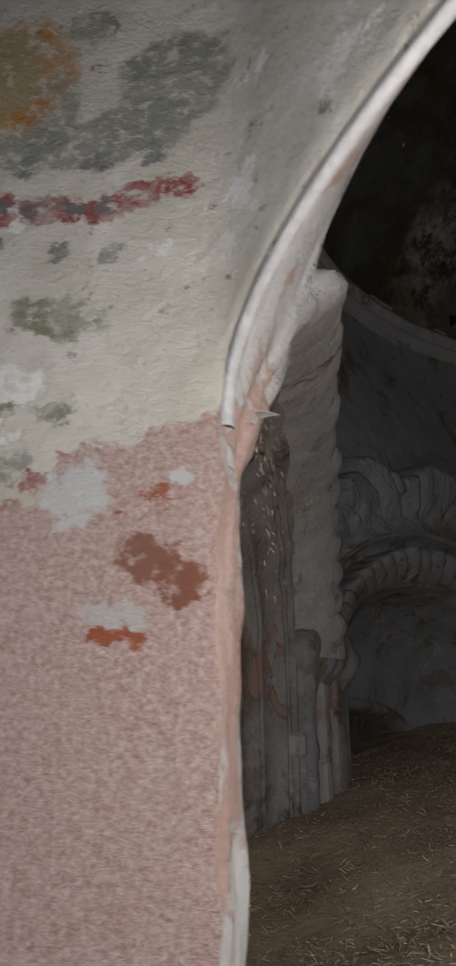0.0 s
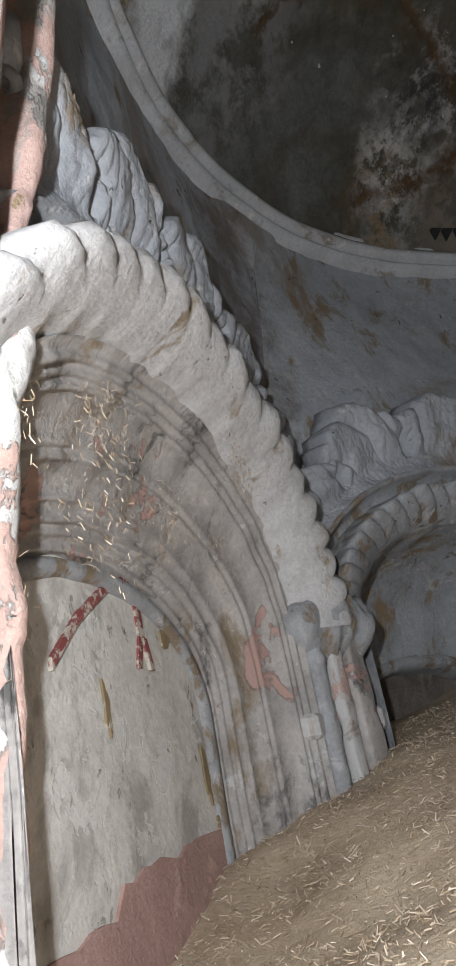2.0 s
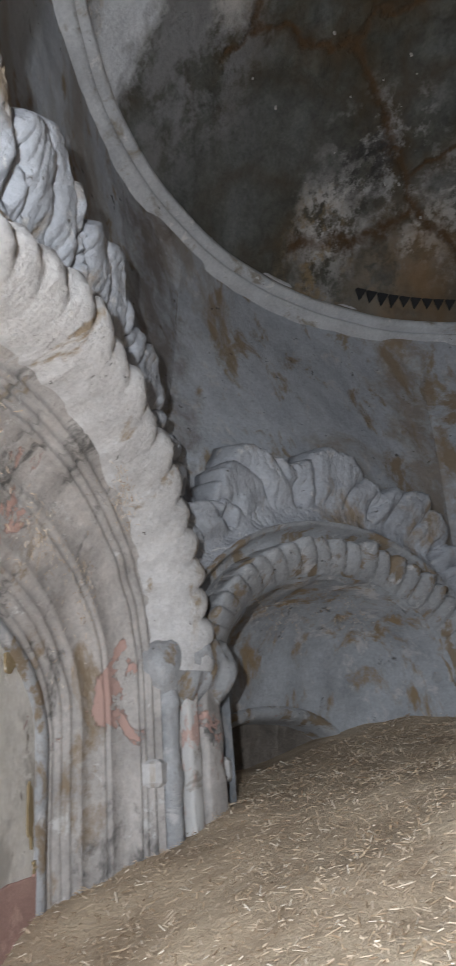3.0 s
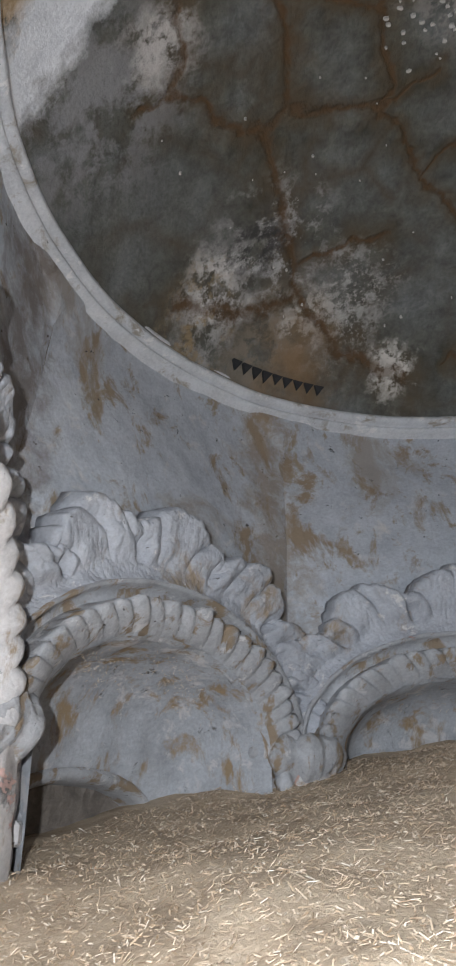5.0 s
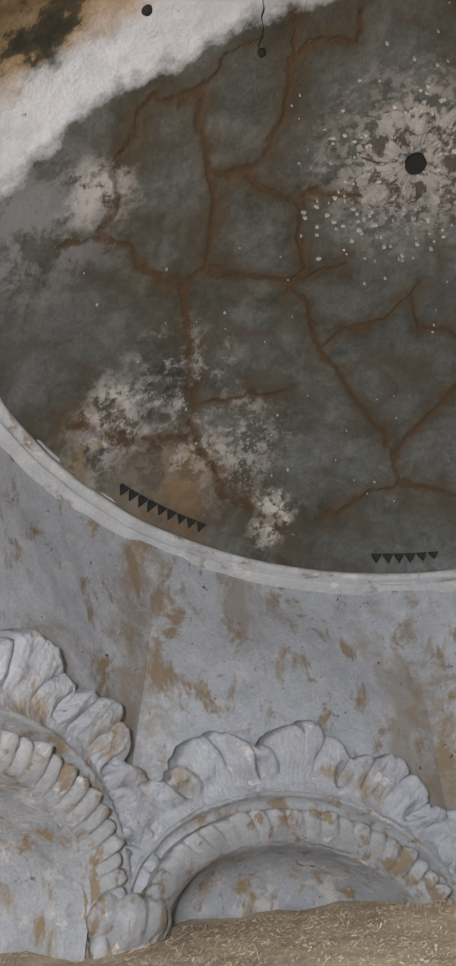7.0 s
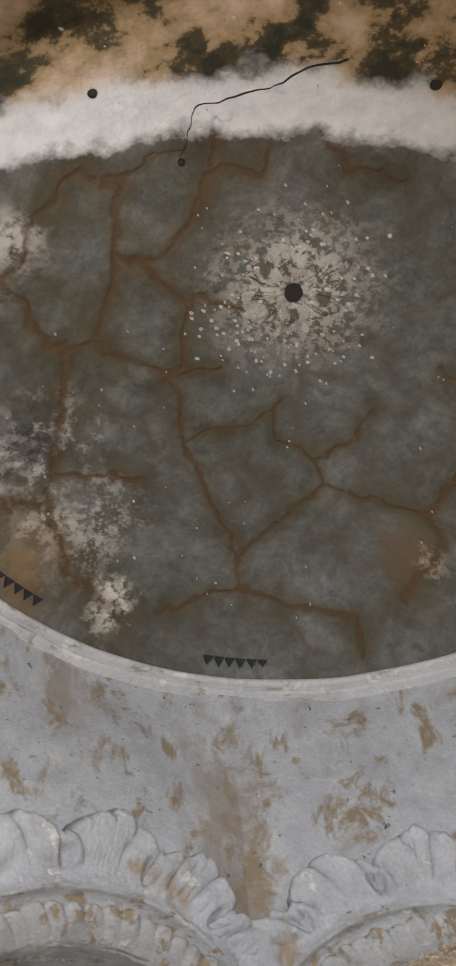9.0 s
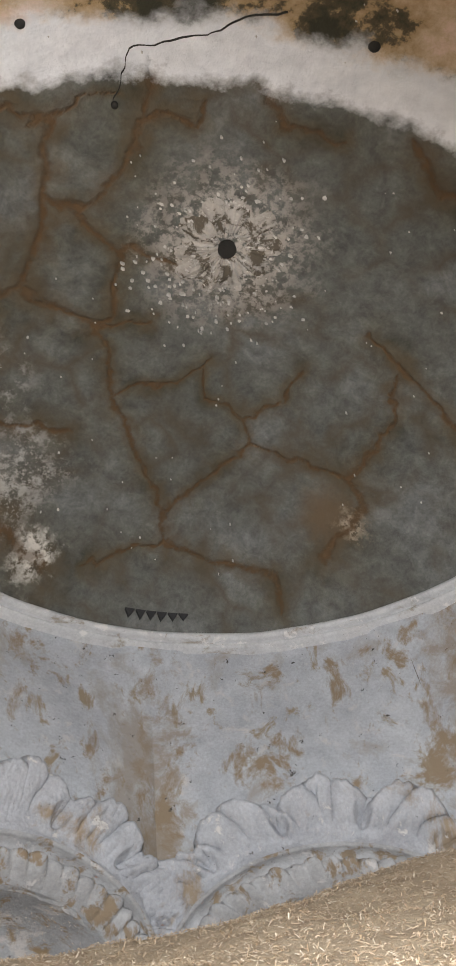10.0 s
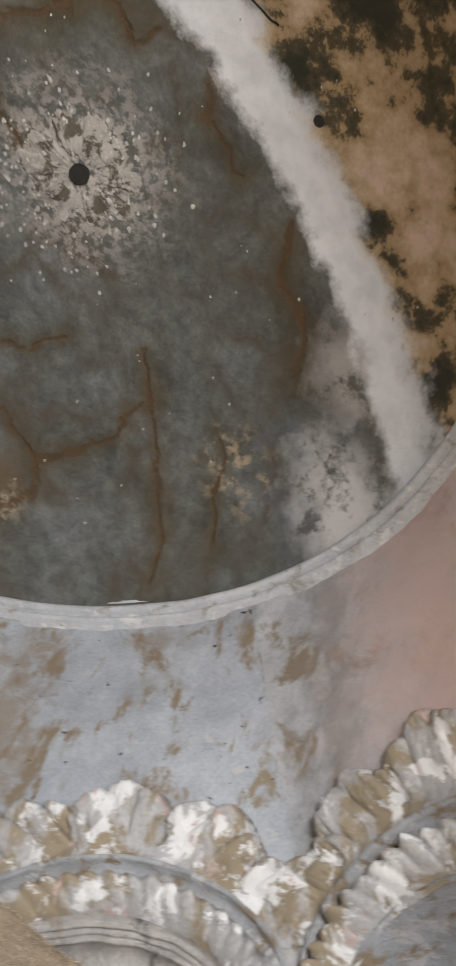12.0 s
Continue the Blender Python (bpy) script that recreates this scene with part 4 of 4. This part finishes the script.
def straw_height(x, y):
    z = 1.58 + 0.146 * x + 0.166 * y
    near = math.hypot(x + 1.5, y + 1.75)
    z -= 0.22 * math.exp(-(near / 0.8) ** 2)
    z -= 0.09 * math.exp(-((x + 2.15) ** 2 + (y + 0.35) ** 2) / 0.25)
    z += 0.36 * math.exp(-((x - 1.7) ** 2 + (y - 0.6) ** 2))
    return z + wob(x, y, 0, 1.1, 0.06) + wob(x, y, 4, 3.5, 0.025) + wob(x, y, 9, 12, 0.008)


def straw():
    rows = []
    for i in range(121):
        row = []
        for j in range(121):
            x, y = OX - 2.5 + 5.0 * i / 120, OY - 2.5 + 5.0 * j / 120
            row.append((x, y, straw_height(x, y)))
        rows.append(row)
    bed = grid_object("straw_heap", [r[::-1] for r in rows], STRAW_BED)
    tagged(bed, "heap of chopped golden straw filling the room", "straw", kind="stuff")
    rnd = np.random.default_rng(3)
    n = 190000
    ang, rad = rnd.uniform(0, 2 * np.pi, n), 4.3 * rnd.uniform(0.02, 1, n) ** 0.8
    px, py = -1.5 + rad * np.cos(ang), -1.75 + rad * np.sin(ang)
    keep = (np.hypot(px - OX, py - OY) < 2.4) & (px + py > -3.9)
    px, py = px[keep], py[keep]
    n = len(px)
    pz = np.array([straw_height(x, y) for x, y in zip(px, py)]) + rnd.uniform(0, 0.010, n)
    length, w = rnd.gamma(3.0, 0.0040, n).clip(0.004, 0.04), rnd.uniform(0.0005, 0.0014, n) * (0.8 + 0.25 * rad[keep])
    a, e = rnd.uniform(0, 2 * np.pi, n), rnd.normal(0, 0.45, n)
    way = np.c_[np.cos(a) * np.cos(e), np.sin(a) * np.cos(e), np.sin(e)]
    side = np.c_[-np.sin(a), np.cos(a), 0 * a] * w[:, None]
    up = np.c_[0 * a, 0 * a, 1.3 * w]
    c = np.c_[px, py, pz]
    ends = [c - way * length[:, None] / 2, c + way * length[:, None] / 2]
    verts = np.stack([ends[0] + side, ends[0] - side, ends[0] + up, ends[1] + side, ends[1] - side, ends[1] + up], 1).reshape(-1, 3)
    base = 6 * np.arange(n)[:, None, None]
    faces = (base + np.array([[0, 1, 4, 3], [1, 2, 5, 4], [2, 0, 3, 5]])[None]).reshape(-1, 4)
    me = bpy.data.meshes.new("loose_straw")
    me.from_pydata(verts.tolist(), [], faces.tolist())
    me.materials.append(STRAW)
    tagged(new("loose_straw", me), "loose chopped straw stalks on the heap", "straw", kind="stuff")


def rosette():
    x0, y0 = -0.123, -0.198
    a, b, zc = 2.244, 1.478, -0.444
    rows, n = [], 180
    for i in range(15):
        r = 0.05 + 0.29 * i / 14
        row = []
        for j in range(n):
            t = 2 * math.pi * j / n
            pet = abs(math.cos(5 * t))
            rr = r * (0.86 + 0.14 * pet) + (r / 0.34) * wob(math.cos(t), math.sin(t), r, 3, 0.05)
            x, y = x0 + rr * math.cos(t), y0 + rr * math.sin(t)
            z = RIM_Z + zc + b * math.sqrt(1 - (x * x + y * y) / a ** 2)
            f = r / 0.34
            row.append((x, y, z + 0.012 - 0.035 * math.sin(math.pi * min(1, f)) * (0.5 + 0.5 * pet) * (1 + 1.2 * noise.noise(Vector((x * 9, y * 9, 2)))) - 0.012 * abs(math.cos(20 * t)) * f * (1 - f) * 4))
        rows.append(row)
    root = grid_object("rosette", rows, ROSETTE, None, closed=True)
    tagged(root, "flaking plaster petal rosette at the crown of the dome", "rosette")
    # solid near-black plug: the hole's shade is its colour
    bm = bmesh.new()
    z = RIM_Z + 1.02
    bmesh.ops.create_cone(bm, cap_ends=True, segments=24, radius1=0.052, radius2=0.045, depth=0.06, matrix=Matrix.Translation((x0, y0, z - 0.005)))
    part("hole", bm, GAP_SHADE, root, "dark hook hole")




def dome_z(x, y):
    return RIM_Z - 0.444 + 1.478 * math.sqrt(max(0.0, 1 - (x * x + y * y) / 2.244 ** 2))


def painted_triangles():
    root = empty("painted_frieze", Matrix(), label="remains of a black toothed frieze at the foot of the dome", category="frieze")
    for a0, a1 in ((106.0, 124.5), (61.2, 73.6)):
        n = 9 if a1 > 100 else 6
        for i in range(n):
            low = 0.085 + 0.03 * noise.noise(Vector((i * 1.7, a0, 0)))
            bm = bmesh.new()
            out = []
            for da, z in ((0.0, 0.135), (1.0, 0.135), (0.5 + 0.3 * noise.noise(Vector((i * 2.3, a0, 4))), low)):
                a = radians(a0 + (a1 - a0) * (i + da * 0.92) / n)
                r = 2.244 * math.sqrt(1 - ((z + 0.444) / 1.478) ** 2) - 0.008
                out.append([(q * math.cos(a), q * math.sin(a), RIM_Z + z) for q in (r - 0.012, r + 0.02)])
            vf, vb = [bm.verts.new(o[0]) for o in out], [bm.verts.new(o[1]) for o in out]
            bm.faces.new(vf), bm.faces.new(vb[::-1])
            for j in range(3):
                bm.faces.new((vf[j], vb[j], vb[(j + 1) % 3], vf[(j + 1) % 3]))
            bmesh.ops.recalc_face_normals(bm, faces=bm.faces)
            part("tooth", bm, BLACK_PAINT, root)


def flakes():
    rnd = random.Random(8)
    verts, faces = [], []
    for i in range(330):
        if i < 230:
            a, r = rnd.uniform(0, 2 * math.pi), abs(rnd.gauss(0.30, 0.16))
            x, y, s = -0.10 + r * math.cos(a), -0.12 + r * math.sin(a) * 1.1, rnd.uniform(0.004, 0.016)
        else:
            a, r = rnd.uniform(0, 2 * math.pi), 1.9 * rnd.random() ** 0.5
            x, y, s = r * math.cos(a), r * math.sin(a), rnd.uniform(0.003, 0.010)
        b = len(verts)
        n = 6
        for lift in (-0.012, 0.03):
            for j in range(n):
                t = 2 * math.pi * j / n
                q = s * rnd.uniform(0.5, 1.2)
                verts.append((x + q * math.cos(t), y + 0.7 * q * math.sin(t), dome_z(x, y) + lift))
        faces.append(tuple(range(b, b + n)))
        faces += [(b + j, b + (j + 1) % n, b + n + (j + 1) % n, b + n + j) for j in range(n)]
    me = bpy.data.meshes.new("paint_flakes")
    me.from_pydata(verts, [], faces)
    me.materials.append(FLAKE_WHITE)
    tagged(new("paint_flakes", me), "white flakes of lime clinging to the dome", "flakes", kind="stuff")


def dome_holes():
    # near-black balls; the shade in each hole is put into their colour
    for x, y, s in ((-1.50, -0.655, 0.022), (-0.28, -1.42, 0.032), (-1.02, -0.53, 0.018)):
        bm = bmesh.new()
        bmesh.ops.create_uvsphere(bm, u_segments=16, v_segments=8, radius=s, matrix=Matrix.Translation((x, y, dome_z(x, y) + 0.2 * s)))
        tagged(part("peg_hole", bm, GAP_SHADE, None, "", True), "small dark peg hole in the dome's plaster", "hole", group="peg holes")


def crack():
    knots = [(-0.66, -1.30), (-0.86, -1.04), (-1.10, -0.76), (-1.08, -0.66), (-1.02, -0.53)]
    rows, n = [], 60
    line = []
    for i in range(n + 1):
        f = (len(knots) - 1) * i / n
        q = min(int(f), len(knots) - 2)
        f -= q
        x, y = (knots[q][a] + (knots[q + 1][a] - knots[q][a]) * f for a in (0, 1))
        x, y = x + wob(x, y, 1, 5, 0.05) + wob(x, y, 1, 19, 0.012), y + wob(x, y, 6, 5, 0.05) + wob(x, y, 6, 19, 0.012)
        line.append((x, y, dome_z(x, y) + wob(x, y, dome_z(x, y), 2.2, 0.02)))
    # a thin near-black tube carries the shade in the crack as colour
    for a in range(7):
        t = 2 * math.pi * a / 6
        rows.append([(x + 0.0035 * math.cos(t), y + 0.0025 * math.cos(t), z + 0.006 * math.sin(t)) for x, y, z in line])
    tagged(grid_object("crack", rows, GAP_SHADE), "long dark crack across the bare lime of the dome", "crack")


def stuck_straw():
    """Straw caught on the mouldings of the nearest niche and wisps of it on the others."""
    rnd = np.random.default_rng(11)
    spots = [("A", -0.70, 0.03, 1.72, 0.012, 0.05, 45), ("A", -0.84, -0.16, 2.62, 0.02, 0.05, 60), ("A", -0.76, -0.06, 2.00, 0.02, 0.04, 60), ("A", -0.02, 0.16, 1.98, 0.10, 0.03, 160), ("A", 0.30, 0.02, 2.05, 0.04, 0.10, 120),
             ("B", -0.35, -0.02, 2.14, 0.05, 0.09, 110), ("B", 0.10, 0.0, 2.15, 0.06, 0.08, 110), ("C", -0.2, -0.02, 2.12, 0.12, 0.04, 70), ("C", 0.3, -0.02, 2.10, 0.1, 0.05, 70), ("A", -0.45, -0.05, 2.17, 0.05, 0.10, 150), ("A", 0.10, 0.05, 2.12, 0.09, 0.07, 260), ("A", 0.22, -0.12, 2.26, 0.05, 0.08, 220), ("A", -0.30, 0.10, 2.08, 0.08, 0.08, 200),
             ("A", 0.42, 0.12, 1.9, 0.05, 0.12, 80), ("A", -0.55, -0.08, 1.95, 0.05, 0.1, 90), ("B", -0.15, 0.05, 2.12, 0.12, 0.05, 70), ("B", 0.3, 0.1, 2.08, 0.1, 0.06, 60)]
    verts, faces = [], []
    for k, u, d, z, su, sz, n in spots:
        m = face_matrix(k)
        for _ in range(n):
            c = m @ Vector((u + rnd.normal(0, su), d + rnd.normal(0, 0.015), z + rnd.normal(0, sz)))
            way = m.to_3x3() @ Vector((rnd.normal(0, 1), rnd.normal(0, 0.35), rnd.normal(0, 1.1))).normalized()
            side = way.cross(Vector((0.3, 0.5, 0.8))).normalized() * rnd.uniform(0.0004, 0.0009)
            other = way.cross(side).normalized() * 0.0012
            l = rnd.uniform(0.003, 0.009)
            b = len(verts)
            for q in (-l, l):
                e = c + way * q
                verts += [tuple(e + side), tuple(e - side), tuple(e + other)]
            faces += [(b, b + 1, b + 4, b + 3), (b + 1, b + 2, b + 5, b + 4), (b + 2, b, b + 3, b + 5)]
    me = bpy.data.meshes.new("caught_straw")
    me.from_pydata(verts, [], faces)
    me.materials.append(STRAW)
    tagged(new("caught_straw", me), "wisps of straw caught on the niche mouldings", "straw", kind="stuff")


ground()
dome()
rim()
for k in "ABCDEFG":
    wall(k)
    niche(k)
for pair in CORNERS:
    pier(pair)
door_pier()
doorway()
straw()
rosette()
painted_triangles()
flakes()
dome_holes()
stuck_straw()
crack()
